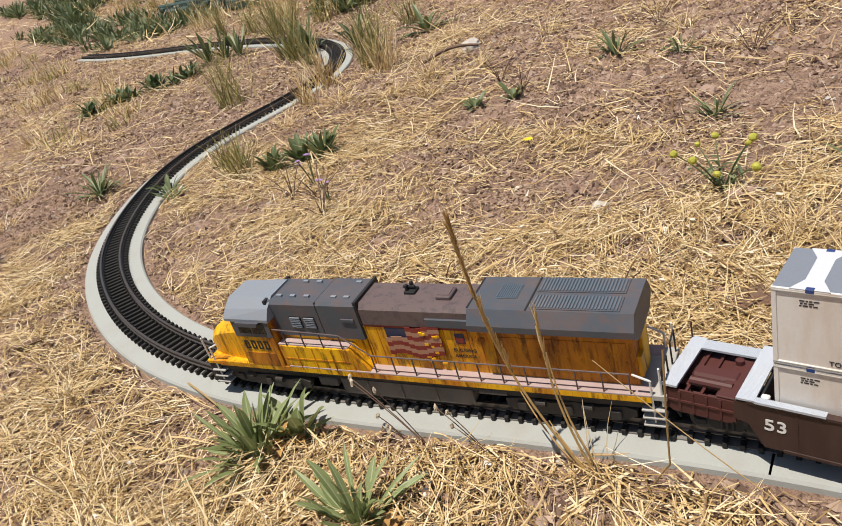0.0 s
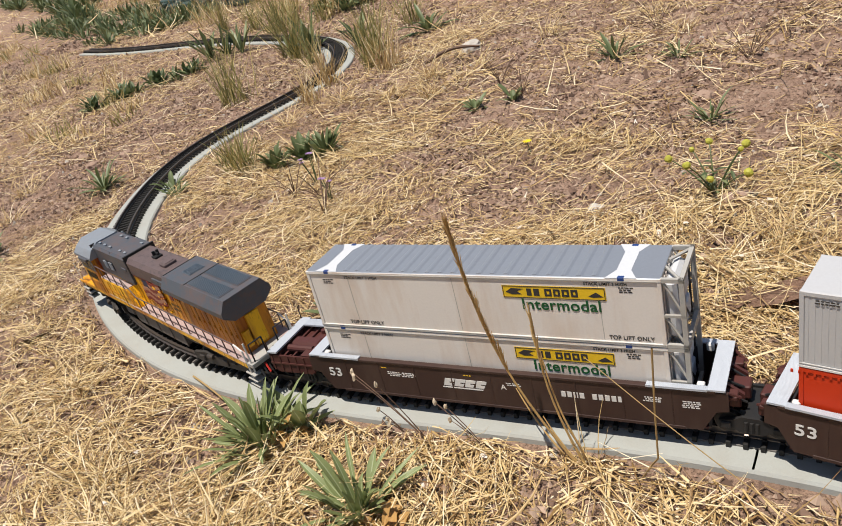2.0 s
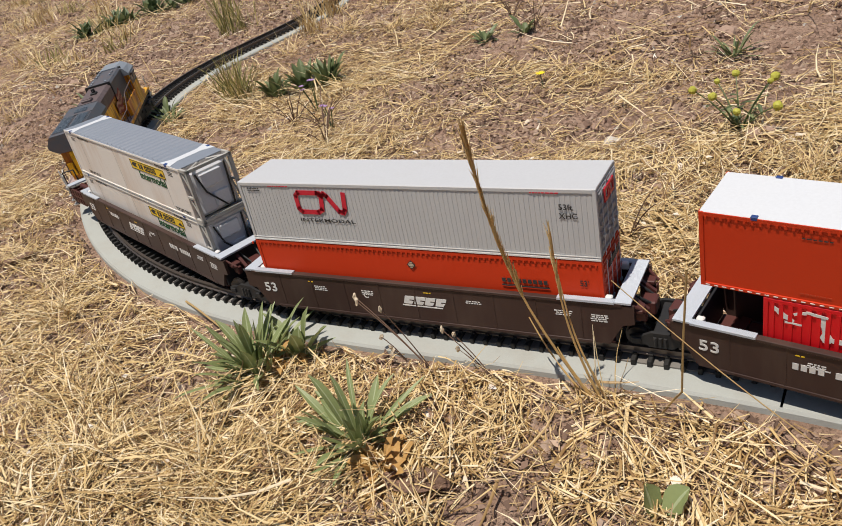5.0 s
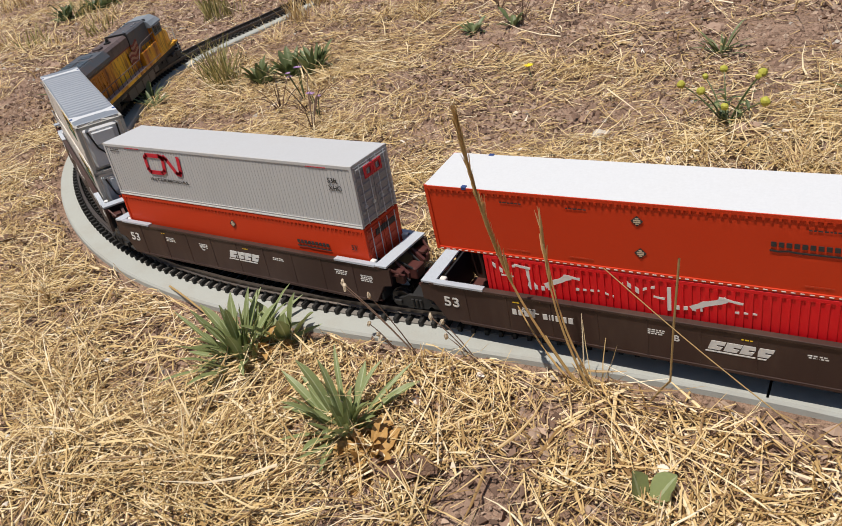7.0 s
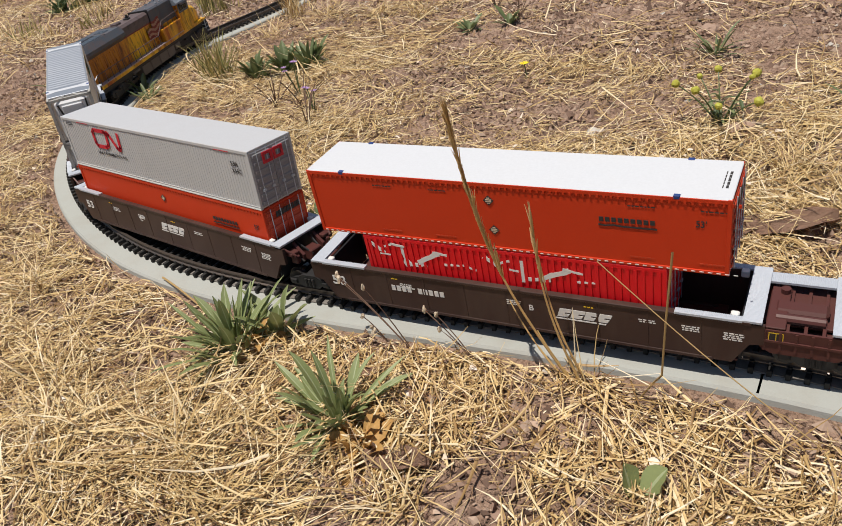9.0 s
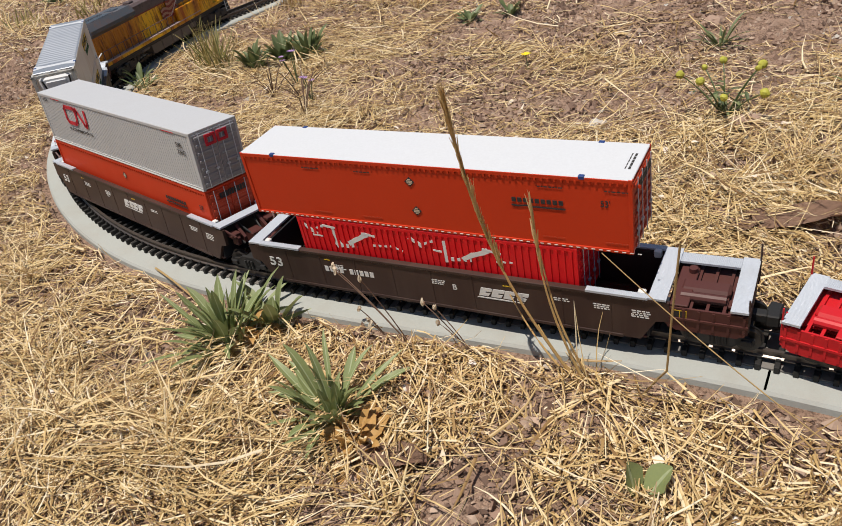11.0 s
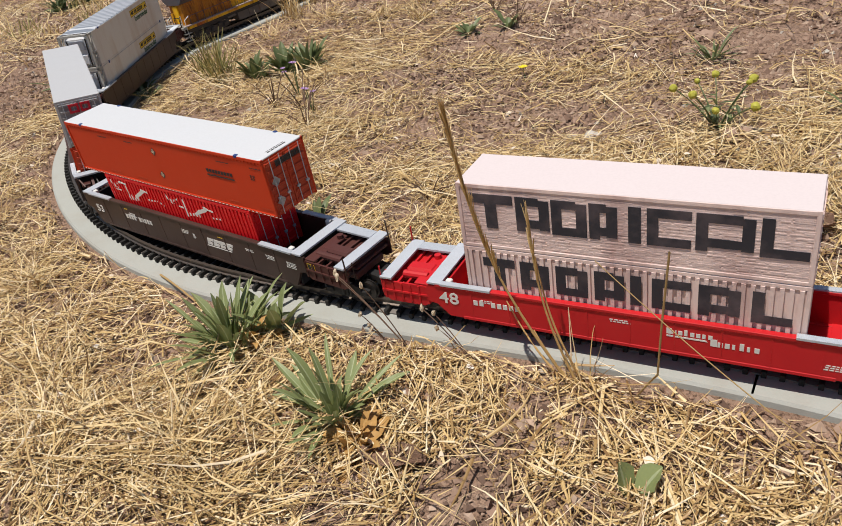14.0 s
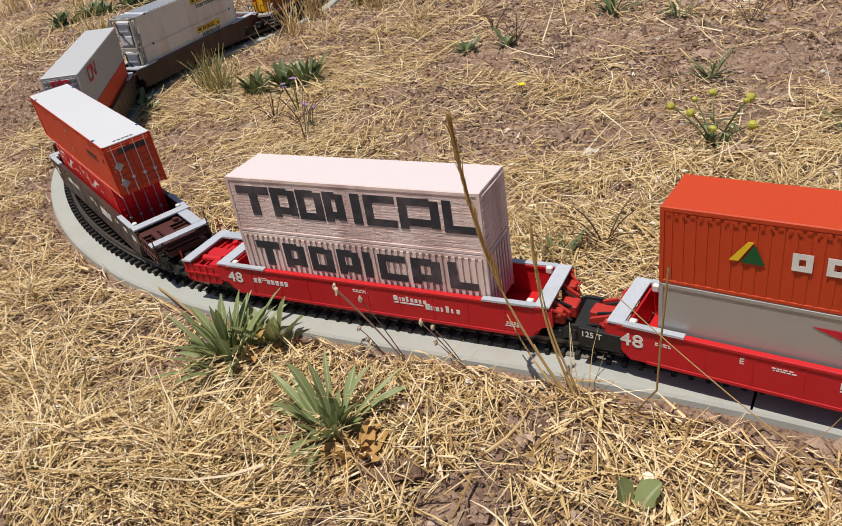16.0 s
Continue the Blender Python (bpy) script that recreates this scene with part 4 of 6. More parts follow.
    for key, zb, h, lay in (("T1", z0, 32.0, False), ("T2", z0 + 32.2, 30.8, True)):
        c = container("shipping_container", "pinkish printed card container with dark letter-like shapes" + (" and ragged layered sides" if lay else " and ribbed sides"), -63.2, 75.8, zb, h, "bone", "pink_top", "bone", pitch=0 if lay else 3.3, depth=0.8, doors_rear=False)
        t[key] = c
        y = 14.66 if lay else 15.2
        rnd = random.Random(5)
        if lay:
            bm = bmesh.new()
            for i in range(38):
                zz = zb + 1.6 + i * (h - 3.6) / 38
                xx = -62.6
                while xx < 75:
                    ln = rnd.uniform(3, 10)
                    box(bm, xx, min(75.4, xx + ln), 14.3, 14.46 + rnd.uniform(0.0, 0.17), zz, zz + 0.55)
                    xx += ln * 1.1
                yy = -14
                while yy < 14:
                    ln = rnd.uniform(2, 6)
                    box(bm, -63.3 - rnd.uniform(0.0, 0.45), -62.4, yy, min(14.4, yy + ln), zz, zz + 0.6)
                    yy += ln
            tagged(part("layered_card", bm, "bone", c, "ragged stacked card layers"), kind="stuff")
        # widths and outlines of eight dark shapes imitating letters: cap, block, ring, bar, hook, corner
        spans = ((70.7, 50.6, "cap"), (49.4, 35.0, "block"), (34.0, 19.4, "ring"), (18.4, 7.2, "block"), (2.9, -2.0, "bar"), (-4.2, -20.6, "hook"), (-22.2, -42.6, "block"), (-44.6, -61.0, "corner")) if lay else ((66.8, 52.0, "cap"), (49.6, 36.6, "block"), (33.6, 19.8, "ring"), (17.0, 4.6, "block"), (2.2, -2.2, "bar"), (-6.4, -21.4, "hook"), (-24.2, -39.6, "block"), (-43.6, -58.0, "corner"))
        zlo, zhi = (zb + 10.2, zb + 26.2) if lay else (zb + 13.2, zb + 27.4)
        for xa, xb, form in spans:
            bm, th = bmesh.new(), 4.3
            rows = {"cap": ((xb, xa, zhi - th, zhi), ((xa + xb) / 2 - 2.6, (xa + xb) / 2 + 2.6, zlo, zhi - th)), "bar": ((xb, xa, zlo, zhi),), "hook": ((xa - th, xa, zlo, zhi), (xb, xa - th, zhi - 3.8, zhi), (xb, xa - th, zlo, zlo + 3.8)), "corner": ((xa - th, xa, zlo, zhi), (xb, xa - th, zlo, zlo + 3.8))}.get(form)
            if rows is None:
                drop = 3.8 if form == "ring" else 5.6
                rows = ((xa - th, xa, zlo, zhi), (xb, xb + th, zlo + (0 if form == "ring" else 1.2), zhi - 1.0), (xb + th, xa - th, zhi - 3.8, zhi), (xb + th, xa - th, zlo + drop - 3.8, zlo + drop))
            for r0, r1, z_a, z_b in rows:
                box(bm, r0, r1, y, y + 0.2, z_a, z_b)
            part("letter_shape", bm, "ink", c, "dark printed letter-like shape")
    # orange over silver on the last wagon
    c = container("shipping_container", "silver smooth container in the red wagon's well", -71, 69.5, z0, 32.9, "silver", "silver", "silver")
    t["H1"] = c
    bm = bmesh.new()
    sign_shape(bm, 14, 31.5, 14.6, [(0, 4.5), (30, 4.5), (30, 0), (12, 0)])
    part("name_panel", bm, "logo_red", c, "dark red name panel")
    c = container("shipping_container", "vermilion corrugated container with green and yellow triangle", -71, 69.5, z0 + 33.1, 33.4, "hot", "hot", "hot", pitch=4.2, depth=0.32)
    t["H2"] = c
    y = 15.05
    part("emblem_green", sign_shape(bmesh.new(), 43, 58.0, y, [(3, 0), (11.5, 0), (7.5, 8)]), "logo_grn", c, "green triangle")
    part("emblem_yellow", sign_shape(bmesh.new(), 43, 58.5, y, [(-1, 0), (2.2, 0), (7.2, 8.4), (5.2, 8.4)]), "logo_yel", c, "yellow slanted stripe")
    for k in range(7):
        part("name_block", frame_shape(bmesh.new(), 23 - k * 11.0, 58.2, y, 6.6, 7.0, 2.2), "letter", c, "white block shape")
    rivets(c, -70, 68, 73.2, 15.0, "hot", 46, 1.6, 1.0)
    return t


train = build_train()
BOGIES = [(train["J"], 116), (train["C"], 113.5), (train["O"], 119.5), (train["O"], -119.5), (train["T"], 102.5), (train["H"], 106.5), (train["H"], -106.5)]
bogie_parts = [(build_bogie(car, x), car, x) for car, x in BOGIES]


# ---- locomotive ----
def build_locomotive():
    lo = thing("locomotive", "weathered yellow and grey model diesel locomotive on black bogies", "model locomotive", "vehicles of the model train")
    frame_ = part("underframe", boxes((-128, 124, -13, 13, 10.5, 15), (-124, 120, -14.5, 14.5, 14, 17), bevel=0.4), "under", lo, "grimy black underframe")
    for s in (1, -1):
        part("sill_stripe", boxes((-126, 118, *sorted((s * 14.6, s * 15.4)), 16.2, 19.4), bevel=0.2), "uni_y", frame_, "yellow sill stripe")
        part("walkway", boxes((-126, 66, *sorted((s * 8.5, s * 15.4)), 19.2, 20.2), bevel=0.2), "deck", lo, "worn pinkish walkway")
    # fuel tank and air tanks
    bm = bmesh.new()
    for s in (1, -1):
        prism(bm, [(-40, 12), (-40, 4.5), (-37, 2.5), (34, 2.5), (37, 4.5), (37, 12)], *sorted((s * 4.0, s * 13.2)))
    part("fuel_tank", bm, "tank", lo, "dusty brown-grey fuel tank")
    bm = bmesh.new()
    for s in (1, -1):
        bar(bm, (-44, s * 11.5, 11.5), (-58, s * 11.5, 11.5), 2.0, 10)
        box(bm, 40, 52, *sorted((s * 9, s * 13.5)), 6, 12, bevel=0.6)
        for k in range(4):
            bar(bm, (-40 + k * 20, s * 13.4, 3.0), (-40 + k * 20, s * 13.4, 12.5), 0.5, 6)
    part("air_tank", bm, "tank", lo, "small air tanks and boxes")
    # hood behind the cab
    def slab(name, x0, x1, hw, z0, z1, mat, label="", ch=2.2):
        bm = bmesh.new()
        pr = [(-hw, z0), (hw, z0), (hw, z1 - ch), (hw - ch, z1), (-hw + ch, z1), (-hw, z1 - ch)]
        a = [bm.verts.new((x0, y, z)) for y, z in pr]
        b = [bm.verts.new((x1, y, z)) for y, z in pr]
        for i in range(6):
            bm.faces.new((a[i], a[(i + 1) % 6], b[(i + 1) % 6], b[i]))
        bm.faces.new(a[::-1])
        bm.faces.new(b)
        bmesh.ops.recalc_face_normals(bm, faces=bm.faces)
        return part(name, bm, mat, lo, label)

    slab("front_hood", 38, 70, 10.6, 36, 56.0, "uni_g", "grey upper hood behind the cab", 1.6)
    slab("front_hood", 13.5, 37.2, 10.9, 36, 56.4, "uni_g", "grey upper hood with louvres", 1.6)
    slab("engine_hood", -56, 13, 9.6, 20, 45, "uni_y", "yellow engine hood with flag", 0.4)
    slab("engine_roof", -48, 12.5, 10.2, 44.5, 55.2, "uni_rust", "rusty brown engine roof", 2.4)
    slab("hood_base", 14, 70, 9.6, 20, 36.5, "uni_y", "", 0.3)
    slab("rear_hood", -120.5, -56.5, 9.8, 20, 45, "uni_o", "rusty orange rear hood with doors", 0.5)
    bm = bmesh.new()
    pr = [(-9.6, 43), (9.6, 43), (15.2, 47.5), (15.2, 50.5), (11.5, 56.6), (-11.5, 56.6), (-15.2, 50.5), (-15.2, 47.5)]
    a = [bm.verts.new((-123, y, z)) for y, z in pr]
    b = [bm.verts.new((-48.5, y, z)) for y, z in pr]
    for i in range(8):
        bm.faces.new((a[i], a[(i + 1) % 8], b[(i + 1) % 8], b[i]))
    bm.faces.new(a[::-1])
    bm.faces.new(b)
    bmesh.ops.recalc_face_normals(bm, faces=bm.faces)
    rad = part("radiator_housing", bm, "uni_g", lo, "grey overhanging radiator housing")
    for y0, y1, z in ((1.0, 10.6, 56.6), (-10.6, -1.0, 56.6)):
        bm = boxes((-117, -78, y0, y1, z - 0.2, z + 0.35))
        g = part("radiator_grille", bm, "uni_g", rad)
        bm = bmesh.new()
        for i in range(26):
            xx = -116 + i * 1.46
            box(bm, xx, xx + 0.7, y0 + 0.6, y1 - 0.6, z + 0.3, z + 0.75)
        part("grille_slat", bm, "grille", g, "slate-blue grille slats")
    part("roof_seam", boxes((-77, -76.2, -11.5, 11.5, 56.5, 56.9), (-49, -48.2, -11, 11, 55.0, 56.8)), "black", rad)
    # grilles, hatches and stacks on the roof
    bm = boxes((-70, -60, -6, 4, 56.5, 56.9))
    for i in range(10):
        box(bm, -69.6 + i, -69.1 + i, -5.6, 3.6, 56.8, 57.3)
    part("roof_grille", bm, "grille", lo)
    bm = boxes((-37, -29, -3.5, 4.5, 55.0, 57.2), bevel=0.5)
    box(bm, -36, -30, -2.5, 3.5, 57.0, 57.5)
    part("exhaust_stack", bm, "uni_rust", lo, "rusty exhaust stack")
    bm = boxes((-16, -10, -4, 1, 55, 56.6), (-14, -12.5, -3.4, -1.8, 56, 60), (-12, -10.6, -1.6, 0.2, 56, 59.4), (-15.6, -9, -2.4, -1.2, 57, 58.4), bevel=0.25)
    part("air_horn", bm, "black", lo, "black air horn cluster")
    bm = bmesh.new()
    for i, (xx, yy) in enumerate(((20, 6), (28, 6), (45, 6), (54, 6), (63, 6), (45, -6), (54, -6), (20, -6))):
        box(bm, xx - 1.6, xx + 1.6, yy - 0.7, yy + 0.7, 55.8, 57.1)
    part("lifting_lug", bm, "uni_gl", lo, "pale lifting lugs")
    for r in ((12.4, 14, -10.6, 10.6, 44, 56.8), (37.0, 38.2, -10.3, 10.3, 37, 55.9), (69.2, 71, -11, 11, 37, 56.4)):
        part("hood_gap", boxes(r), "black", lo)
    for x0, x1 in ((50, 57), (41, 48)):
        bm = boxes((x0, x1, 10.4, 10.9, 41, 48))
        v = part("louvre", bm, "black", lo)
        bm = bmesh.new()
        for i in range(6):
            box(bm, x0 + 0.3, x1 - 0.3, 10.7, 11.4, 41.6 + i * 1.05, 42.1 + i * 1.05)
        part("louvre_slat", bm, "uni_gl", v)
    for r in ((-48, -24, 9.9, 11.0, 45.2, 49.6), (16, 24, 10.8, 11.6, 46, 48)):
        part("side_vent", boxes(r, bevel=0.3), "uni_g", lo)
    for s in (1, -1):
        part("red_stripe", boxes((-120, 12, *sorted((s * 9.5, s * 9.95)), 43.2, 44.6)), "flag_red", lo, "faded red stripe below the roof")
    # equipment box beside the cab with a worn deck and rails
    part("equipment_box", boxes((22, 68, 8.6, 15.2, 17, 33), bevel=0.5), "uni_y", lo, "rust-streaked yellow equipment box")
    part("equipment_box", boxes((22, 68, -15.2, -8.6, 17, 33), bevel=0.5), "uni_y", lo, "rust-streaked yellow equipment box")
    part("box_deck", boxes((23, 68, 9.2, 14.8, 32.9, 33.5)), "deck", lo, "worn pinkish deck")
    bm = bmesh.new()
    for xx in (34, 46, 57):
        box(bm, xx, xx + 0.6, 15.1, 15.45, 18, 32)
    box(bm, 24, 66, 15.1, 15.4, 24.6, 25.3)
    part("box_seam", bm, "uni_o", lo)
    prof = [(22, 33), (14, 20.5), (14, 18), (22, 18)]
    part("stair_panel", prism(bmesh.new(), prof, 9.6, 15.0), "uni_y", lo, "sloping yellow stair panel")
    # cab and nose
    bm = bmesh.new()
    pr = [(-15.3, 17), (15.3, 17), (15.3, 47.5), (12.0, 50.5), (-12.0, 50.5), (-15.3, 47.5)]
    a = [bm.verts.new((69, y, z)) for y, z in pr]
    b = [bm.verts.new((95, y, z)) for y, z in pr]
    for i in range(6):
        bm.faces.new((a[i], a[(i + 1) % 6], b[(i + 1) % 6], b[i]))
    bm.faces.new(a[::-1])
    bm.faces.new(b)
    bmesh.ops.recalc_face_normals(bm, faces=bm.faces)
    cab = part("cab", bm, "uni_y", lo, "yellow cab with dark windows")
    bm = bmesh.new()
    pr = [(-15.9, 47), (-15.9, 48.6), (-12.6, 53.4), (-7, 57), (7, 57), (12.6, 53.4), (15.9, 48.6), (15.9, 47), (14.8, 47), (-14.8, 47)]
    a = [bm.verts.new((67.5, y, z)) for y, z in pr]
    b = [bm.verts.new((98, y, z - (1.2 if z > 50 else 0))) for y, z in pr]
    n = len(pr)
    for i in range(n):
        bm.faces.new((a[i], a[(i + 1) % n], b[(i + 1) % n], b[i]))
    bm.faces.new(a[::-1])
    bm.faces.new(b)
    bmesh.ops.recalc_face_normals(bm, faces=bm.faces)
    part("cab_roof", bm, "uni_gl", cab, "light grey cab roof with sun glare")
    for s in (1, -1):
        part("side_window", boxes((72, 91, *sorted((s * 15.0, s * 15.5)), 39.5, 46.5), bevel=0.15), "glass", cab)
        part("window_post", boxes((81, 82, *sorted((s * 15.3, s * 15.7)), 39.5, 46.5)), "uni_g", cab)
        part("sunshade", prism(bmesh.new(), [(74, 47.2), (90, 47.2), (88, 44.8), (76, 44.8)], *sorted((s * 15.5, s * 17.2))), "uni_g", cab, "grey window sunshade")
        part("upper_panel", boxes((69.2, 94.8, *sorted((s * 15.2, s * 15.42)), 37.5, 48)), "uni_g", cab)
    part("windscreen", boxes((94.8, 95.3, -12, -1.0, 41, 49), (94.8, 95.3, 1.0, 12, 41, 49), bevel=0.15), "glass", cab)
    part("visor", boxes((94, 99, -12.5, 12.5, 50.2, 51.4), bevel=0.3), "uni_g", cab)
    bm = bmesh.new()
    sec = [(95, 11.5, 40), (106, 11.2, 39), (119, 9.6, 35.5), (126, 7.6, 30.5)]
    rings = []
    for x, hw, zt in sec:
        rings.append([bm.verts.new((x, y, z)) for y, z in ((-hw, 17), (-hw, zt - 3.5), (-hw + 3.2, zt), (hw - 3.2, zt), (hw, zt - 3.5), (hw, 17))])
    for r0, r1 in zip(rings[:-1], rings[1:]):
        for i in range(6):
            bm.faces.new((r0[i], r0[(i + 1) % 6], r1[(i + 1) % 6], r1[i]))
    bm.faces.new(rings[-1])
    bm.faces.new(rings[0][::-1])
    bmesh.ops.recalc_face_normals(bm, faces=bm.faces)
    part("nose", bm, "uni_y", lo, "sloping yellow nose with rust streaks")
    part("front_deck", boxes((95, 128, -15.2, 15.2, 16.6, 19.0), bevel=0.4), "uni_y", lo)
    part("pilot", prism(bmesh.new(), [(120, 16), (128, 16), (130.5, 3.0), (126, 2.2), (121, 6)], -14.5, 14.5), "under", lo, "black pilot plough")
    part("headlight", boxes((125.6, 126.9, -2.6, -0.4, 24, 26.4), (125.6, 126.9, 0.4, 2.6, 24, 26.4), bevel=0.4), "letter", lo, "pale headlight")
    for i in range(4):
        part("number_bar", frame_shape(bmesh.new(), 91 - i * 4.6, 29.8, 15.42, 3.2, 5.2, 0.9), "black", cab, "black number bar")
    part("cab_door_panel", boxes((72, 92, 15.3, 15.55, 19.5, 27.5), bevel=0.1), "uni_o", cab, "rusty lower cab panel")
    # waving flag: stripes in short pieces
    for k in range(7):
        bm = bmesh.new()
        for i in range(10):
            xx, dz = 0.8 - i * 3.1, 1.2 * math.sin(i * 0.9)
            if k >= 4 and i < 4:
                continue
            box(bm, xx - 3.1, xx, 9.6, 9.78, 27.6 + k * 2.25 + dz, 29.85 + k * 2.25 + dz)
        copy_thing(part("flag_stripe", bm, "flag_red" if k % 2 == 0 else "flag_white", lo, "faded painted flag stripe"), pose(0, 0, 0, 0, 0, 180))
    part("flag_canton", boxes((-11.6, 0.8, 9.6, 9.85, 35.2, 43.8)), "flag_blue", lo, "faded navy flag corner")
    bm = boxes((-42, -37, 9.62, 9.8, 36, 41.5), bevel=0.05)
    part("shield_emblem", bm, "flag_blue", lo, "small blue shield emblem")
    part("shield_lower", boxes((-41.4, -37.6, 9.78, 9.9, 36.4, 39.2)), "flag_red", lo)
    writing("slogan", "BUILDING", 2.7, "letter_bk", lo, near_side(-34.5, 9.75, 31.0), 0.95)
    writing("slogan", "AMERICA", 2.7, "letter_bk", lo, near_side(-34.5, 9.75, 27.8), 0.98)
    # doors on the hood sides
    for s in (1, -1):
        for i in range(9):
            xx = -60 - i * 6.4
            bm = box(bmesh.new(), xx - 5.6, xx, *sorted((s * 9.7, s * 10.05)), 22.5, 41.0, bevel=0.1)
            box(bm, xx - 5.2, xx - 4.7, *sorted((s * 10.0, s * 10.5)), 30, 32)
            part("hood_door", bm, "uni_o", lo, "rusty orange hood door")
    bm = bmesh.new()
    for i in range(11):
        xx = 12 - i * 6.2
        box(bm, xx - 0.3, xx, 9.58, 9.75, 21, 44)
        if i < 3:
            box(bm, -46 + i * -3, -45 + i * -3, 9.6, 10.2, 38, 40)
    part("hood_seam", bm, "uni_o", lo)
    rnd = random.Random(3)
    bm = bmesh.new()
    for i in range(22):
        xx, zz = rnd.uniform(-30, -22) if i % 2 else rnd.uniform(-27, -20), rnd.uniform(24, 42)
        box(bm, xx, xx + rnd.uniform(0.8, 3.0), 9.6, 10.4 + rnd.random(), zz, zz + rnd.uniform(0.5, 1.4))
    part("hinge_pipe", bm, "uni_y", lo)
    # handrails
    for s in (1, -1):
        bm = bmesh.new()
        y = s * 15.0
        for i in range(12):
            xx = 10 - i * 11.6
            bar(bm, (xx, y, 19.5), (xx, y, 30.0), 0.38, 6)
        bar(bm, (10, y, 30.0), (-118, y, 30.0), 0.38, 6)
        for xx in (26, 38, 50, 62):
            bar(bm, (xx, y, 33), (xx, y, 41), 0.36, 6)
        bar(bm, (26, y, 41), (68, y, 42.5), 0.36, 6)
        bar(bm, (10, y, 30), (26, y, 41), 0.36, 6)
        part("handrail", bm, "uni_rust", lo, "thin worn handrail")
        for xe, d in ((-126, -1), (122, 1)):
            bm = rods(((xe, s * 14.6, 5), (xe, s * 14.6, 27)), ((xe, s * 14.6, 27), (xe + d * -7, s * 14.9, 30)), ((xe + d * 4, s * 14.0, 14), (xe + d * 4, s * 14.0, 33)), r=0.5)
            part("grab_iron", bm, "letter", lo, "white grab iron")
            bm = boxes(*[(xe - 5, xe + 5, *sorted((s * 10.5, s * 15.6)), z, z + 0.9) for z in (3.0, 7.2, 11.4)], bevel=0.15)
            part("step", bm, "frame_grey", lo, "pale grey step")
    # rear end
    part("rear_deck", boxes((-132, -119, -14.8, 14.8, 17.0, 20.0), bevel=0.4), "frame_grey", lo, "grey rear platform")
    bm = boxes((-122.2, -120.3, -4, 4, 22, 42), bevel=0.3)
    box(bm, -122.4, -120.3, 5, 9, 24, 34)
    part("rear_door", bm, "uni_y", lo, "yellow rear door")
    bm = rods(((-131, -12, 20), (-131, -12, 31)), ((-131, 12, 20), (-131, 12, 31)), ((-131, -12, 31), (-131, -4, 31)), ((-131, 12, 31), (-131, 4, 31)), ((-131, 4, 20), (-131, 4, 31)), ((-131, -4, 20), (-131, -4, 31)), r=0.45)
    part("end_rail", bm, "black", lo)
    bm = boxes((-141, -128, -2.2, 2.2, 8.5, 12.5), (-143, -137, -3.4, 3.4, 7.8, 13.2), bevel=0.5)
    part("coupler", bm, "black", lo, "black knuckle coupler")
    bm = boxes((127, 136, -2.2, 2.2, 8.5, 12.5), (133, 138, -3.4, 3.4, 7.8, 13.2), bevel=0.5)
    part("coupler", bm, "black", lo, "black knuckle coupler")
    bm = bmesh.new()
    for k, yy in enumerate((-9, -6, 6, 9, 11)):
        bar(bm, (-131, yy, 15), (-134.5, yy * 1.05, 10.5), 0.55, 6)
        bar(bm, (-134.5, yy * 1.05, 10.5), (-135.5, yy * 0.9, 5.0), 0.55, 6)
    part("air_hose", bm, "black", lo)
    part("red_hose", rods(((-131, 7.5, 16), (-135, 8, 11)), ((-131, 3.2, 16), (-134.5, 4, 11.5)), r=0.6), "redhose", lo, "red hose")
    # full width, and a little taller over the sills
    for ob in lo.children_recursive:
        if ob.name.startswith("slogan"):
            ob.location.z += (ob.location.z - 0.017) * 0.07
            ob.location.y *= 1.12
            continue
        for v in ob.data.vertices:
            v.co.y *= 1.12
            v.co.z += max(0.0, v.co.z - 0.017) * 0.07
    # six-wheel bogies
    out = []
    for xc in (87, -87):
        bg = part("bogie", bmesh.new(), "under", lo, "grimy three-axle bogie", pose(xc / 1000, 0, 0))
        bm = bmesh.new()
        for s in (1, -1):
            prism(bm, [(-31, 5.5), (-31, 9), (-26, 10.5), (-14, 8.6), (-4, 10.5), (8, 8.6), (18, 10.5), (30, 9), (30, 4.0), (22, 1.8), (-22, 1.8)], *sorted((s * 12.6, s * 14.6)))
            for xx in (-22, 0, 22):
                box(bm, xx - 2.4, xx + 2.4, *sorted((s * 14.4, s * 15.8)), 3.2, 8.2, bevel=0.5)
                bar(bm, (xx + 4, s * 13.2, 3.6), (xx + 4, s * 13.2, 9), 0.9, 8)
            bar(bm, (-12, s * 15.2, 8.6), (-7, s * 15.2, 8.6), 1.7, 10)
            bar(bm, (10, s * 15.2, 8.6), (15, s * 15.2, 8.6), 1.7, 10)
        box(bm, -24, 24, -11, 11, 7, 10.5)
        bg.data = mesh_of("bogie", bm, "under", 0.001)
        for xx in (-22, 0, 22):
            bm = bmesh.new()
            bar(bm, (0, -10, 0), (0, 10, 0), 1.0, 8)
            for s in (1, -1):
                bar(bm, (0, s * 8.0, 0), (0, s * 9.9, 0), 5.8, 22)
            part("wheelset", bm, "wheel", bg, "blackened metal wheelset", pose(xx / 1000, 0, 0.0058))
        out.append((bg, xc))
    return lo, out


train["L"], _loco_bogies = build_locomotive()
bogie_parts += [(bg, train["L"], xc) for bg, xc in _loco_bogies]


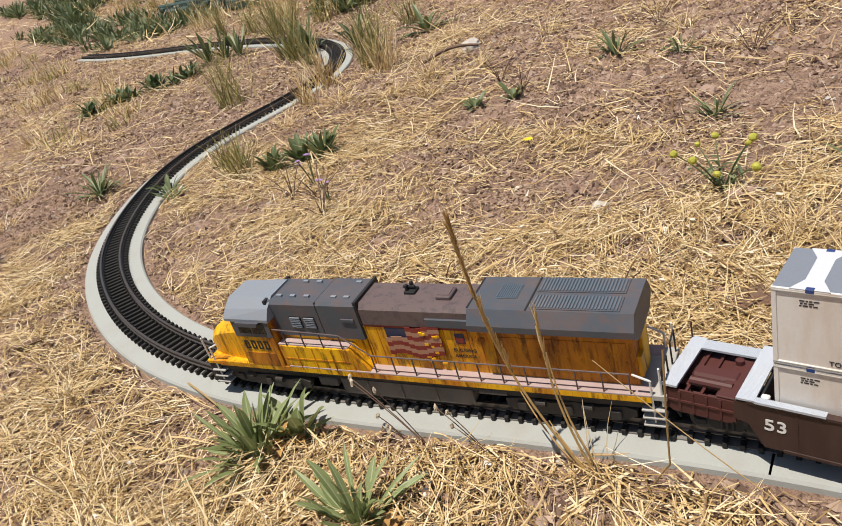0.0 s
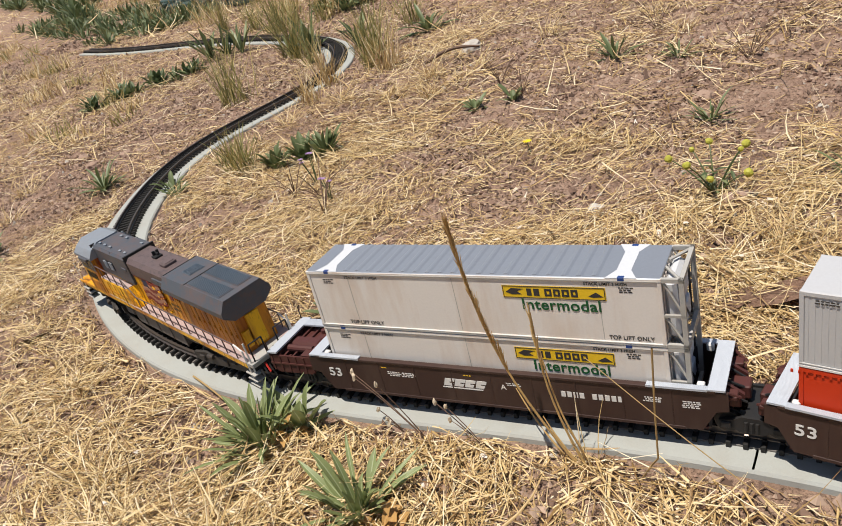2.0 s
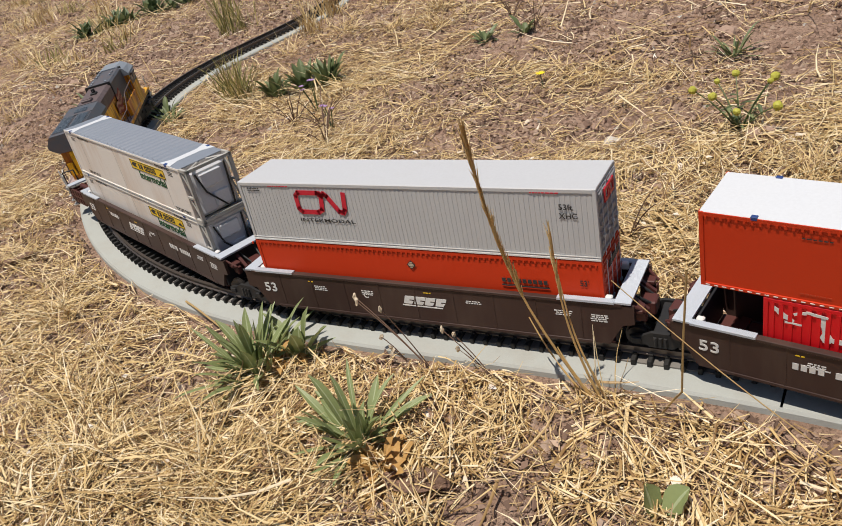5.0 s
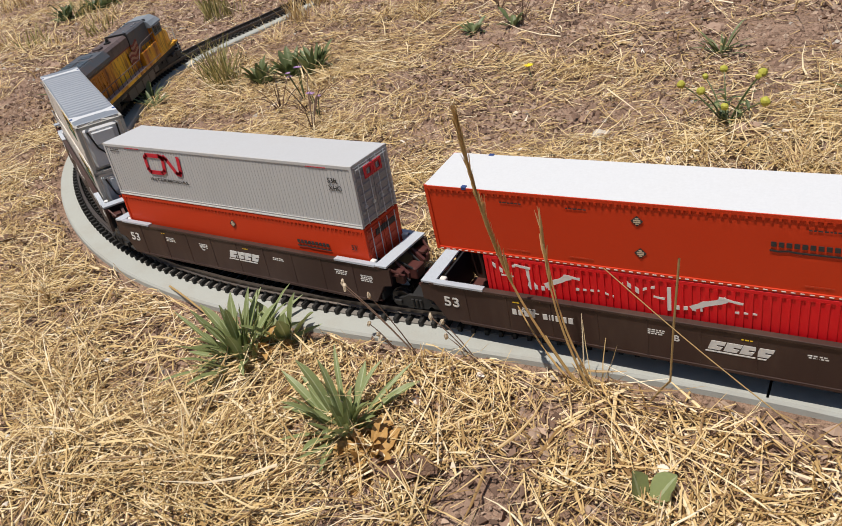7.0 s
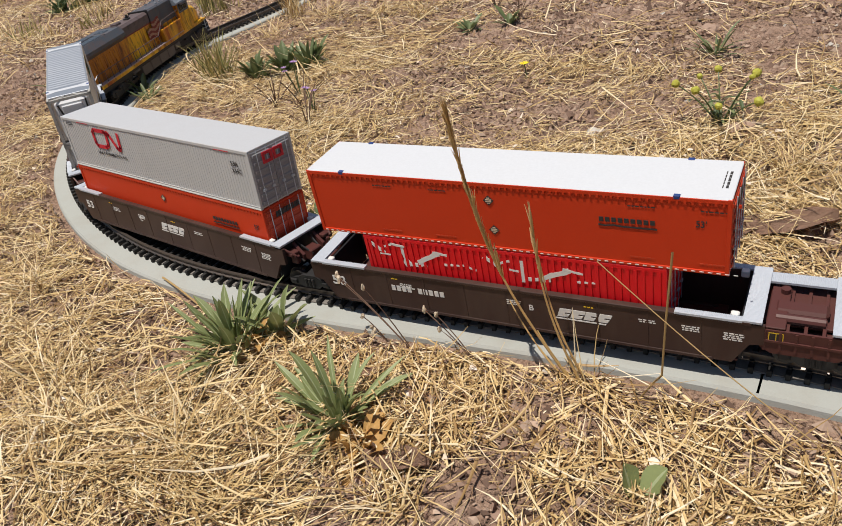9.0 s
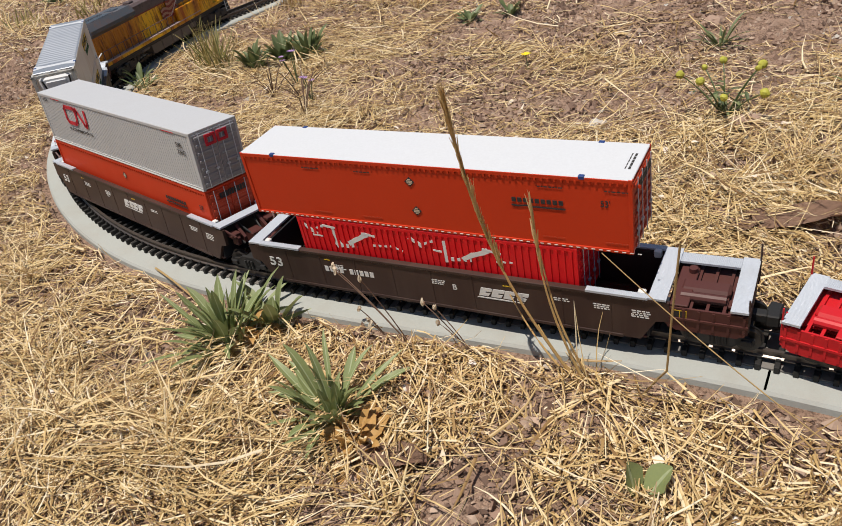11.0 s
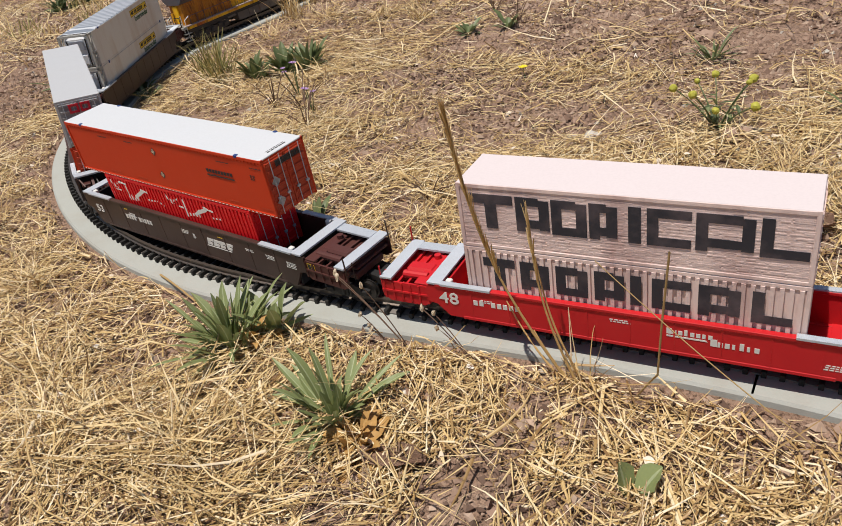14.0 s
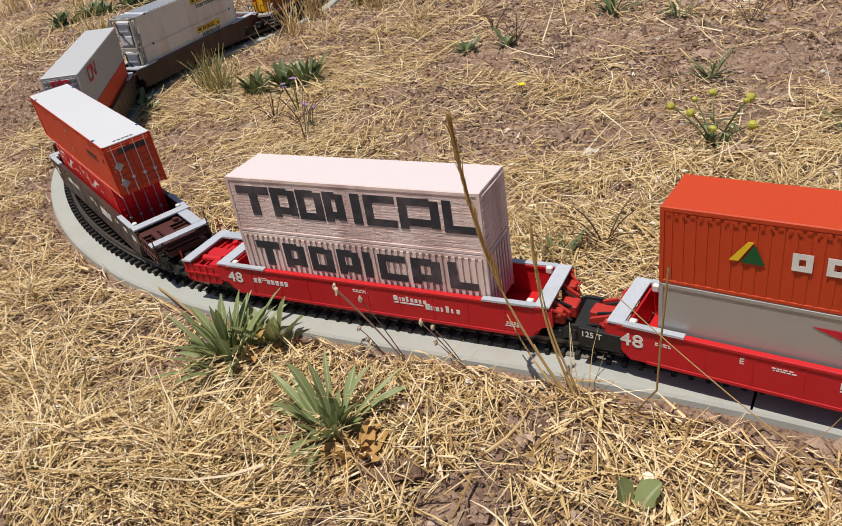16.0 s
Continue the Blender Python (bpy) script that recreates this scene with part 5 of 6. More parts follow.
# ---- vegetation and litter ----
RNG = np.random.default_rng(4)
_GX, _GY = np.arange(-6.0, 1.3, 0.0125), np.arange(-0.6, 4.4, 0.0125)
_GZ = ground_height(*np.meshgrid(_GX, _GY))


def floor_z(x, y):
    i = np.clip(((np.asarray(x) + 6.0) / 0.0125).astype(int), 0, len(_GX) - 1)
    j = np.clip(((np.asarray(y) + 0.6) / 0.0125).astype(int), 0, len(_GY) - 1)
    return _GZ[j, i]


def blade_mesh(name, base, yaw, pitch, length, width, bend, mat, seg=2, roll=None):
    """Folded tapering blades. bend: how much the pitch drops towards the tip."""
    n = len(base)
    roll = RNG.uniform(-0.6, 0.6, n) if roll is None else roll
    tw = RNG.normal(0, 0.75, n)
    pos = base.copy()
    verts = []
    for k in range(seg + 1):
        u = k / seg
        p = pitch - bend * u
        y = yaw + tw * u * 0.6
        d = np.c_[np.cos(p) * np.cos(y), np.cos(p) * np.sin(y), np.sin(p)]
        side = np.c_[-np.sin(y), np.cos(y), np.zeros(n)]
        up = np.cross(d, side)
        cr, sr = np.cos(roll)[:, None], np.sin(roll)[:, None]
        sd, upv = side * cr + up * sr, up * cr - side * sr
        w = (width * (1.0 - 0.75 * u**1.6))[:, None]
        verts += [pos - sd * w / 2, pos + upv * w * 0.32, pos + sd * w / 2]
        pos = pos + d * (length / seg)[:, None]
    V = np.stack(verts, 1).reshape(-1, 3)
    per = 3 * (seg + 1)
    f = []
    for k in range(seg):
        a = 3 * k
        f += [(a, a + 1, a + 4, a + 3), (a + 1, a + 2, a + 5, a + 4)]
    F = (np.array(f)[None] + (np.arange(n) * per)[:, None, None]).reshape(-1, 4)
    me = bpy.data.meshes.new(name)
    me.vertices.add(len(V))
    me.vertices.foreach_set("co", V.astype(np.float32).ravel())
    me.loops.add(F.size)
    me.loops.foreach_set("vertex_index", F.astype(np.int32).ravel())
    me.polygons.add(len(F))
    me.polygons.foreach_set("loop_start", np.arange(0, F.size, 4, dtype=np.int32))
    me.update(calc_edges=True)
    me.materials.append(M[mat])
    return me


# where straw lies thick (x, y, radius x, radius y, weight) and where soil is bare
THICK = [(0.100, -0.126, 0.2866, 0.086, 1.0), (-0.111, -0.090, 0.1337, 0.0764, 0.8), (0.163, 0.094, 0.1639, 0.0512, 1.0), (0.270, 0.177, 0.1055, 0.0738, 1.0), (0.020, 0.114, 0.1329, 0.0511, 0.85), (0.102, 0.179, 0.1255, 0.0209, 0.7),
         (-0.235, 0.492, 0.1121, 0.1569, 0.85), (-0.355, 0.368, 0.0646, 0.1293, 0.6), (-0.376, 0.039, 0.1175, 0.0588, 0.7), (-0.563, 0.156, 0.1004, 0.1004, 0.75), (-0.304, 0.755, 0.1672, 0.1194, 0.8), (-0.833, 0.444, 0.1932, 0.0859, 0.7), (-0.138, 0.190, 0.0829, 0.0415, 0.7),
         (-0.006, 0.366, 0.2192, 0.0329, 0.4), (0.130, 0.650, 0.2971, 0.1188, 0.55), (-0.085, 1.017, 0.3213, 0.1928, 0.6), (-1.187, 0.717, 0.453, 0.2265, 0.5), (0.256, 0.323, 0.0878, 0.0549, 0.45)]
BARE = [(0.049, 0.273, 0.1072, 0.0375, 0.9), (-0.038, 0.327, 0.1083, 0.0325, 0.7), (0.171, 0.424, 0.1348, 0.0674, 0.65), (0.287, 0.483, 0.1147, 0.1147, 0.6), (-0.270, 0.163, 0.092, 0.0613, 0.65), (-0.699, 0.476, 0.1308, 0.1308, 0.55), (-0.154, -0.030, 0.034, 0.0243, 0.8), (0.150, -0.091, 0.0291, 0.0213, 0.95), (-0.046, -0.059, 0.029, 0.0194, 0.5), (0.013, 0.529, 0.1604, 0.0573, 0.5)]


def straw_weight(x, y):
    w = np.full(x.shape, 0.24)
    for cx, cy, rx, ry, k in THICK:
        w = np.maximum(w, k * np.exp(-(((x - cx) / rx) ** 2 + ((y - cy) / ry) ** 2) * 0.6))
    for cx, cy, rx, ry, k in BARE:
        w *= 1 - k * np.exp(-(((x - cx) / rx) ** 2 + ((y - cy) / ry) ** 2))
    q = np.sin(x * 61 + 2.1 * np.sin(y * 47)) * np.sin(y * 53 + 1.7 * np.sin(x * 39 + 1)) + 0.6 * np.sin(x * 23 - y * 31 + 2 * np.sin(y * 17))
    return w * np.clip(0.62 + 0.55 * q, 0.06, 1.15)


def scatter(n, x0, x1, y0, y1, weight=True, gap=0.031):
    x, y = RNG.uniform(x0, x1, n), RNG.uniform(y0, y1, n)
    keep = line_gap(x, y) > gap
    edge = np.minimum(np.minimum(x - x0, x1 - x), np.minimum(y - y0, y1 - y))
    keep &= RNG.random(n) < np.clip(edge / 0.06, 0, 1)
    if weight:
        keep &= RNG.random(n) < straw_weight(x, y)
    return x[keep], y[keep]


def lay_straw(name, n, box_, lmin, lmax, wmin, wmax, high, mat, label, tilt=0.22):
    x, y = scatter(n, *box_)
    k = len(x)
    z = floor_z(x, y) + 0.0015 + RNG.random(k) ** 2 * high
    flow = 0.5 + 1.4 * np.sin(x * 9 + 1.2 * y) + 1.1 * np.cos(y * 13 - 4 * x)
    yaw = flow + RNG.normal(0, 0.9, k) + math.pi * (RNG.random(k) < 0.5)
    ln = RNG.uniform(lmin, lmax, k) * (0.45 + 0.55 * RNG.random(k))
    # keep the blades off the roadbed
    ex, ey = x + np.cos(yaw) * ln, y + np.sin(yaw) * ln
    hit_ = line_gap(ex, ey) < 0.030
    yaw = np.where(hit_, yaw + math.pi, yaw)
    ex, ey = x + np.cos(yaw) * ln, y + np.sin(yaw) * ln
    ln = np.where(line_gap(ex, ey) < 0.027, ln * 0.35, ln)
    pitch = RNG.normal(0.06, tilt, k)
    me = blade_mesh(name, np.c_[x, y, z], yaw, np.clip(pitch, -0.25, 0.9), ln, RNG.uniform(wmin, wmax, k), RNG.normal(0.15, 0.45, k), mat, 3 if lmax > 0.045 and high < 0.012 else 2)
    return tagged(new(name, me), label, "dry straw", kind="stuff")


NEAR = (-0.52, 0.44, -0.29, 0.42)
lay_straw("dark_straw_litter", 70000, (-0.66, 0.40, -0.24, 0.58), 0.006, 0.024, 0.0005, 0.0011, 0.0025, "straw_dark", "brown weathered straw bits on the soil", 0.12)
lay_straw("short_straw_litter", 230000, NEAR, 0.006, 0.028, 0.0005, 0.0011, 0.004, "straw", "short pale straw bits strewn over the soil", 0.14)
lay_straw("fine_straw_litter", 62000, NEAR, 0.018, 0.055, 0.0004, 0.0009, 0.007, "straw", "fine pale dry straw strewn over the soil")
lay_straw("broad_straw_litter", 14000, NEAR, 0.015, 0.055, 0.0008, 0.0015, 0.008, "straw", "broad golden dry grass blades lying on the soil", 0.16)
lay_straw("far_short_litter", 150000, (-1.95, 0.62, 0.26, 1.55), 0.007, 0.032, 0.0008, 0.0016, 0.004, "straw", "short straw bits over the farther ground", 0.14)
lay_straw("far_dark_litter", 80000, (-1.95, 0.62, 0.26, 1.55), 0.007, 0.032, 0.0008, 0.0017, 0.003, "straw_dark", "brown weathered bits over the farther ground", 0.14)
lay_straw("far_straw_litter", 32000, (-1.95, 0.62, 0.26, 1.55), 0.024, 0.085, 0.0010, 0.0017, 0.010, "straw", "dry straw lying over the farther ground", 0.22)
lay_straw("distant_straw_litter", 44000, (-6.0, 1.2, 1.2, 4.6), 0.04, 0.14, 0.0026, 0.0055, 0.02, "straw", "dry straw over the distant ground", 0.35)

lay_straw("papery_chaff", 1500, NEAR, 0.004, 0.009, 0.002, 0.0042, 0.007, "chaff", "small pale papery husks in the straw", 0.3)


def scatter_lumps(name, n, box_, rmin, rmax, mat, label, category):
    x, y = scatter(n, *box_, weight=False)
    k = len(x)
    r = rmin + (rmax - rmin) * RNG.random(k) ** 3
    c = np.c_[x, y, floor_z(x, y) + r * 0.25]
    oc = np.array([(1, 0, 0), (-1, 0, 0), (0, 1, 0), (0, -1, 0), (0, 0, 1), (0, 0, -1)], float)
    V = oc[None] * r[:, None, None] * RNG.uniform(0.55, 1.3, (k, 6, 1)) + RNG.normal(0, 0.18, (k, 6, 3)) * r[:, None, None] + c[:, None]
    f = np.array([(0, 2, 4), (2, 1, 4), (1, 3, 4), (3, 0, 4), (2, 0, 5), (1, 2, 5), (3, 1, 5), (0, 3, 5)])
    F = (f[None] + (np.arange(k) * 6)[:, None, None]).reshape(-1, 3)
    me = bpy.data.meshes.new(name)
    me.from_pydata(V.reshape(-1, 3).tolist(), [], F.tolist())
    me.materials.append(M[mat])
    return tagged(new(name, me), label, category, kind="stuff")


scatter_lumps("soil_crumbs", 150000, (-0.95, 0.45, -0.24, 1.0), 0.0006, 0.0034, "clod", "reddish-brown soil crumbs and clods", "soil")
scatter_lumps("far_soil_crumbs", 50000, (-2.2, 0.7, 0.5, 1.9), 0.0016, 0.0055, "clod", "reddish-brown soil crumbs and clods", "soil")
scatter_lumps("gravel_bits", 1600, (-1.0, 0.4, -0.22, 0.9), 0.0008, 0.0036, "stone", "small pale stones on the soil", "gravel")


def fan(n, x, y, spread, pmin, pmax, lmin, lmax, wmin, wmax, bmin, bmax, yaw0=None, yspread=math.pi):
    r, a = spread * np.sqrt(RNG.random(n)), RNG.uniform(0, 2 * math.pi, n)
    bx, by = r * np.cos(a), r * np.sin(a)
    yaw = RNG.uniform(-yspread, yspread, n) + (0 if yaw0 is None else yaw0)
    return np.c_[bx, by, np.full(n, -0.002)], yaw, RNG.uniform(pmin, pmax, n), RNG.uniform(lmin, lmax, n), RNG.uniform(wmin, wmax, n), RNG.uniform(bmin, bmax, n)


def plant(name, x, y, label, category, group=""):
    p = thing(name, label, category, group)
    p.location = (x, y, float(floor_z(x, y)))
    return p


def tuft(x, y, n, height, mat="straw", label="dry golden grass tuft rising from the straw", group="dry grass tufts", spread=0.012, up=(0.12, 1.15), w=(0.0006, 0.0013), bend=(0.1, 0.9)):
    p = plant("grass_tuft", x, y, label, "grass", group)
    me = blade_mesh("foliage", *fan(n, x, y, spread, *up, height * 0.45, height, *w, *bend), mat, 3)
    ob = new("foliage", me)
    ob.parent = p
    return p


def leaf_mesh(name, leaves, mat, seg=6):
    """Lance-shaped leaves with a folded midrib. Rows: base, yaw, pitch, length, width, bend."""
    verts, faces = [], []
    for (bx, by, bz), yaw, pitch, ln, wd, bend in leaves:
        pos = Vector((bx, by, bz))
        k0 = len(verts)
        wob = RNG.uniform(-0.45, 0.45)
        for k in range(seg + 1):
            u = k / seg
            p, a = pitch - bend * u * u, yaw + wob * u
            d = Vector((math.cos(p) * math.cos(a), math.cos(p) * math.sin(a), math.sin(p)))
            side = Vector((-math.sin(a), math.cos(a), 0))
            up = d.cross(side)
            w = wd * (0.24 + 0.66 * math.sin(math.pi / 2 * min(1.0, u / 0.62))) * (1 - 0.90 * max(0.0, (u - 0.62) / 0.38) ** 2.0)
            edge = 1 + 0.12 * RNG.uniform(-1, 1)
            verts += [pos - side * w * 0.5 * edge + up * w * 0.20, pos - side * w * 0.06, pos + side * w * 0.06, pos + side * w * 0.5 + up * w * 0.20]
            pos = pos + d * (ln / seg)
        for k in range(seg):
            a = k0 + 4 * k
            for j in range(3):
                faces.append((a + j, a + j + 1, a + j + 5, a + j + 4))
    me = bpy.data.meshes.new(name)
    me.from_pydata([tuple(v) for v in verts], [], faces)
    me.materials.append(M[mat])
    if mat == "green":
        me.materials.append(M["midrib"])
        me.polygons.foreach_set("material_index", np.tile((0, 1, 0), len(faces) // 3).astype(np.int32))
    me.polygons.foreach_set("use_smooth", np.ones(len(faces), bool))
    return me


def rosette(x, y, n, ln, wd, label, mat="green", group="", up=(0.35, 1.35), bend=(0.2, 1.0), split=True, name="leafy_plant", spread=0.004):
    p = plant(name, x, y, label, "plant", group)
    rows = []
    for i in range(n):
        a = i * 2.4 + RNG.uniform(-1.3, 1.3)
        k = min(1.0, max(0.0, i / max(1, n - 1) + RNG.uniform(-0.25, 0.25)))
        r = spread * RNG.random()
        rows.append(((r * math.cos(a), r * math.sin(a), 0.0), a, up[0] + (up[1] - up[0]) * k + RNG.uniform(-0.15, 0.15), ln * RNG.uniform(0.42, 1.08), wd * RNG.uniform(0.6, 1.25), RNG.uniform(*bend)))
    if split:
        for r in rows:
            ob = new("leaf", leaf_mesh("leaf", [r], mat))
            ob.parent = p
    else:
        ob = new("foliage", leaf_mesh("foliage", rows, mat, 3))
        ob.parent = p
    return p


# near plants
rosette(-0.0090, -0.0437, 72, 0.036, 0.0047, "grey-green lance-leaved plant growing beside the roadbed", up=(0.15, 1.5), bend=(-0.1, 0.8), spread=0.012)
rosette(0.0082, -0.0279, 9, 0.030, 0.0090, "young green plant with broad upright leaves beside the roadbed", up=(0.7, 1.4), bend=(0.1, 0.5))
rosette(0.0769, -0.0746, 50, 0.034, 0.0044, "blue-green rosette with upright pointed leaves in straw", up=(0.35, 1.5), bend=(-0.2, 0.7), spread=0.007)
rosette(0.2034, -0.0713, 2, 0.018, 0.0110, "small plant with one broad green leaf in straw", up=(1.0, 1.3), bend=(0.0, 0.3))
for x, y, k in ((0.003, -0.037, 40), (0.094, -0.083, 56), (0.101, -0.089, 24)):
    rosette(x, y, k, 0.015, 0.0055, "crumpled ginger withered leaves in the straw", "ginger", "withered leaf clusters", up=(0.1, 1.3), bend=(0.8, 2.6), spread=0.008, name="withered_leaves")
# plants beyond the track
for x, y, n, ln in ((-0.300, 0.338, 24, 0.0386), (-0.274, 0.355, 22, 0.041), (-0.253, 0.368, 24, 0.0433)):
    rosette(x, y, int(n * 1.4), ln * 0.8, 0.0075, "dark green broad-leaved weed clump on dry soil", "green_dark", "dark green weeds", up=(0.65, 1.45), bend=(0.1, 0.8), spread=0.008)
for x, y, n, ln, wd in ((-0.533, 0.280, 16, 0.0625, 0.0104), (-0.538, 0.128, 14, 0.0548, 0.011), (-0.413, 0.281, 9, 0.0315, 0.0115), (0.143, 0.410, 15, 0.0447, 0.005), (0.002, 0.612, 16, 0.0515, 0.0082), (-0.393, 0.883, 12, 0.0859, 0.0196), (0.259, 0.273, 15, 0.039, 0.0049), (-0.116, 0.474, 9, 0.0359, 0.0112), (-0.077, 0.491, 7, 0.0339, 0.0113), (-0.040, 0.077, 9, 0.0323, 0.0081), (0.122, 0.085, 7, 0.0285, 0.0082), (-0.390, 0.264, 7, 0.0314, 0.0105), (0.279, 0.122, 8, 0.027, 0.0104), (-0.620, 0.087, 12, 0.0491, 0.0108), (0.080, 0.589, 8, 0.035, 0.007)):
    rosette(x, y, n + 8, ln * 0.72, wd * 0.52, "small grey-green weed on dry soil", "green_dark", "grey-green weeds", up=(0.2, 1.2))
for i in range(16):
    u = i / 15
    rosette(-1.005 + 0.107 * u + 0.015 * math.sin(9 * i), 0.642 + 0.175 * u + 0.025 * math.sin(5 * i), 14, 0.036, 0.009, "creeping green weed on pale soil", "green_dark", "creeping weeds", up=(0.2, 1.2), split=False)
for i in range(95):
    u, a = RNG.random() ** 1.3, RNG.uniform(-0.5, 0.5)
    rosette(-1.60 - 1.75 * u + 0.10 * a, 1.42 + 0.86 * u + 0.34 * a, 26, RNG.uniform(0.04, 0.068), 0.009, "dark green leafy weed at the edge of the slope", "green_dark", "leafy weeds", up=(0.2, 1.4), bend=(0.1, 1.2), split=False, spread=0.03)
for i in range(170):
    x = RNG.uniform(-7.5, -2.8)
    y = 0.697 + x * -0.564 + RNG.uniform(-0.3, 1.6)
    rosette(x, y, 26, 0.12, 0.018, "dark green leafy weed at the edge of the slope", "green_dark", "leafy weeds", up=(0.3, 1.4), split=False)
for i in range(12):
    rosette(RNG.uniform(-0.89, -0.75), RNG.uniform(1.18, 1.43), 10, 0.078, 0.02, "green leafy weed beyond the bend", "green_dark", "leafy weeds", up=(0.3, 1.3), split=False)
for x, y in ((-0.651, 0.836), (-0.617, 0.846), (-0.884, 0.908), (-0.916, 0.890), (-0.863, 0.926), (-0.506, 0.835)):
    rosette(x, y, 13, 0.075, 0.010, "tall narrow-leaved weed beside the far bend", "green_dark", "narrow-leaved weeds", up=(0.6, 1.4), split=False)

# tufts
for x, y, n, h in ((-0.182, -0.037, 70, 0.0435), (-0.099, -0.095, 80, 0.0477), (-0.077, -0.104, 50, 0.04), (0.019, -0.111, 110, 0.0497), (0.033, -0.119, 60, 0.0429), (-0.123, 0.167, 60, 0.0412), (-0.142, 0.176, 40, 0.0372), (0.222, 0.190, 90, 0.0444), (0.244, 0.182, 50, 0.038), (-0.212, 0.539, 90, 0.0625), (-0.244, 0.606, 90, 0.0692), (-0.188, 0.637, 70, 0.0641), (-0.273, 0.547, 70, 0.0567), (-0.376, 0.460, 60, 0.0552), (-0.340, 0.530, 60, 0.0563), (0.052, -0.136, 70, 0.038), (0.119, -0.106, 70, 0.0346), (0.176, -0.124, 70, 0.0384), (0.237, -0.064, 60, 0.0353), (0.213, -0.054, 50, 0.0256), (0.164, -0.051, 60, 0.0255), (0.130, -0.051, 40, 0.0215), (-0.043, -0.128, 70, 0.0426), (-0.137, -0.130, 60, 0.0471), (0.289, 0.143, 60, 0.0366), (-0.238, -0.011, 40, 0.0292), (-0.622, 0.201, 60, 0.0507), (-0.567, 0.067, 60, 0.0489), (-0.701, 0.282, 60, 0.0568), (-0.457, 0.059, 40, 0.0392), (0.061, 0.126, 40, 0.0308), (-0.032, 0.135, 40, 0.0308), (0.058, 0.708, 50, 0.0601), (0.009, 0.801, 50, 0.0613), (-0.136, 0.762, 60, 0.0664), (-0.308, 0.803, 70, 0.0725)):
    tuft(x, y, int(n * 1.1), h * 0.85, w=(0.0005, 0.0012), up=(0.1, 1.0))
for x, y, n, h, m in ((-0.343, 0.324, 60, 0.0586, "olive"), (-0.368, 0.342, 40, 0.0535, "olive"), (-0.583, 0.575, 34, 0.1182, "olive"), (-0.604, 0.599, 26, 0.1244, "olive"), (-0.558, 0.594, 22, 0.1076, "olive"), (-0.621, 0.805, 60, 0.131, "olive"), (-0.663, 0.836, 40, 0.1197, "olive"), (-0.555, 0.760, 40, 0.1063, "olive"), (-0.388, 0.694, 70, 0.1172, "olive"), (-0.433, 0.781, 60, 0.1314, "olive"), (-0.342, 0.661, 60, 0.0932, "straw"), (-0.431, 0.628, 70, 0.0805, "straw"), (-0.403, 0.542, 60, 0.0676, "straw"), (-0.459, 0.946, 50, 0.1242, "olive"), (-0.869, 1.067, 70, 0.1378, "olive"), (-1.016, 1.152, 60, 0.1395, "olive"), (-1.157, 1.201, 60, 0.1401, "olive"), (-0.792, 1.127, 50, 0.1274, "olive")):
    tuft(x, y, n, h, m, "tall thin grass clump, half green, on dry soil", "tall grass clumps", 0.016, (0.9, 1.5), (0.0009, 0.0019), (0.0, 0.4))
for i in range(120):
    x = RNG.uniform(-3.4, -0.79)
    y = 0.102 + -0.487 * x + RNG.uniform(-0.10, 0.20) if i % 2 else 0.608 + -0.584 * x + RNG.uniform(-0.10, 0.35)
    if float(line_gap(np.array([x]), np.array([y]))[0]) > 0.06:
        tuft(x, y, 30, RNG.uniform(0.025, 0.05) if i % 2 else RNG.uniform(0.05, 0.11), "straw" if i % 3 else "olive", "tall thin grass clump, half green, on dry soil", "tall grass clumps", 0.03, (0.8, 1.5), (0.0016, 0.003), (0.0, 0.5))


def stem(bm, pts, r0, r1, n=6):
    """A thin tapering stalk through points."""
    prev = None
    for i, p in enumerate(pts):
        p = Vector(p)
        d = (Vector(pts[min(i + 1, len(pts) - 1)]) - Vector(pts[max(i - 1, 0)])).normalized()
        u = d.orthogonal().normalized()
        w = d.cross(u)
        r = r0 + (r1 - r0) * i / (len(pts) - 1)
        ring = [bm.verts.new(p + (u * math.cos(t) + w * math.sin(t)) * r) for t in (2 * math.pi * k / n for k in range(n))]
        if prev:
            for k in range(n):
                bm.faces.new((prev[k], prev[(k + 1) % n], ring[(k + 1) % n], ring[k]))
        prev = ring
    return bm


def mesh_thing(name, bm, mat, label, category, group="", parent=None):
    bmesh.ops.recalc_face_normals(bm, faces=bm.faces)
    ob = new(name, mesh_of(name, bm, mat))
    if parent:
        ob.parent = parent
        if label:
            ob["label"] = label
        return ob
    return tagged(ob, label, category, group)


def arc(a, b, lift, n=8, side=(0, 0, 0)):
    a, b, side = Vector(a), Vector(b), Vector(side)
    return [a.lerp(b, i / n) + (Vector((0, 0, lift)) + side) * math.sin(math.pi * i / n) for i in range(n + 1)]


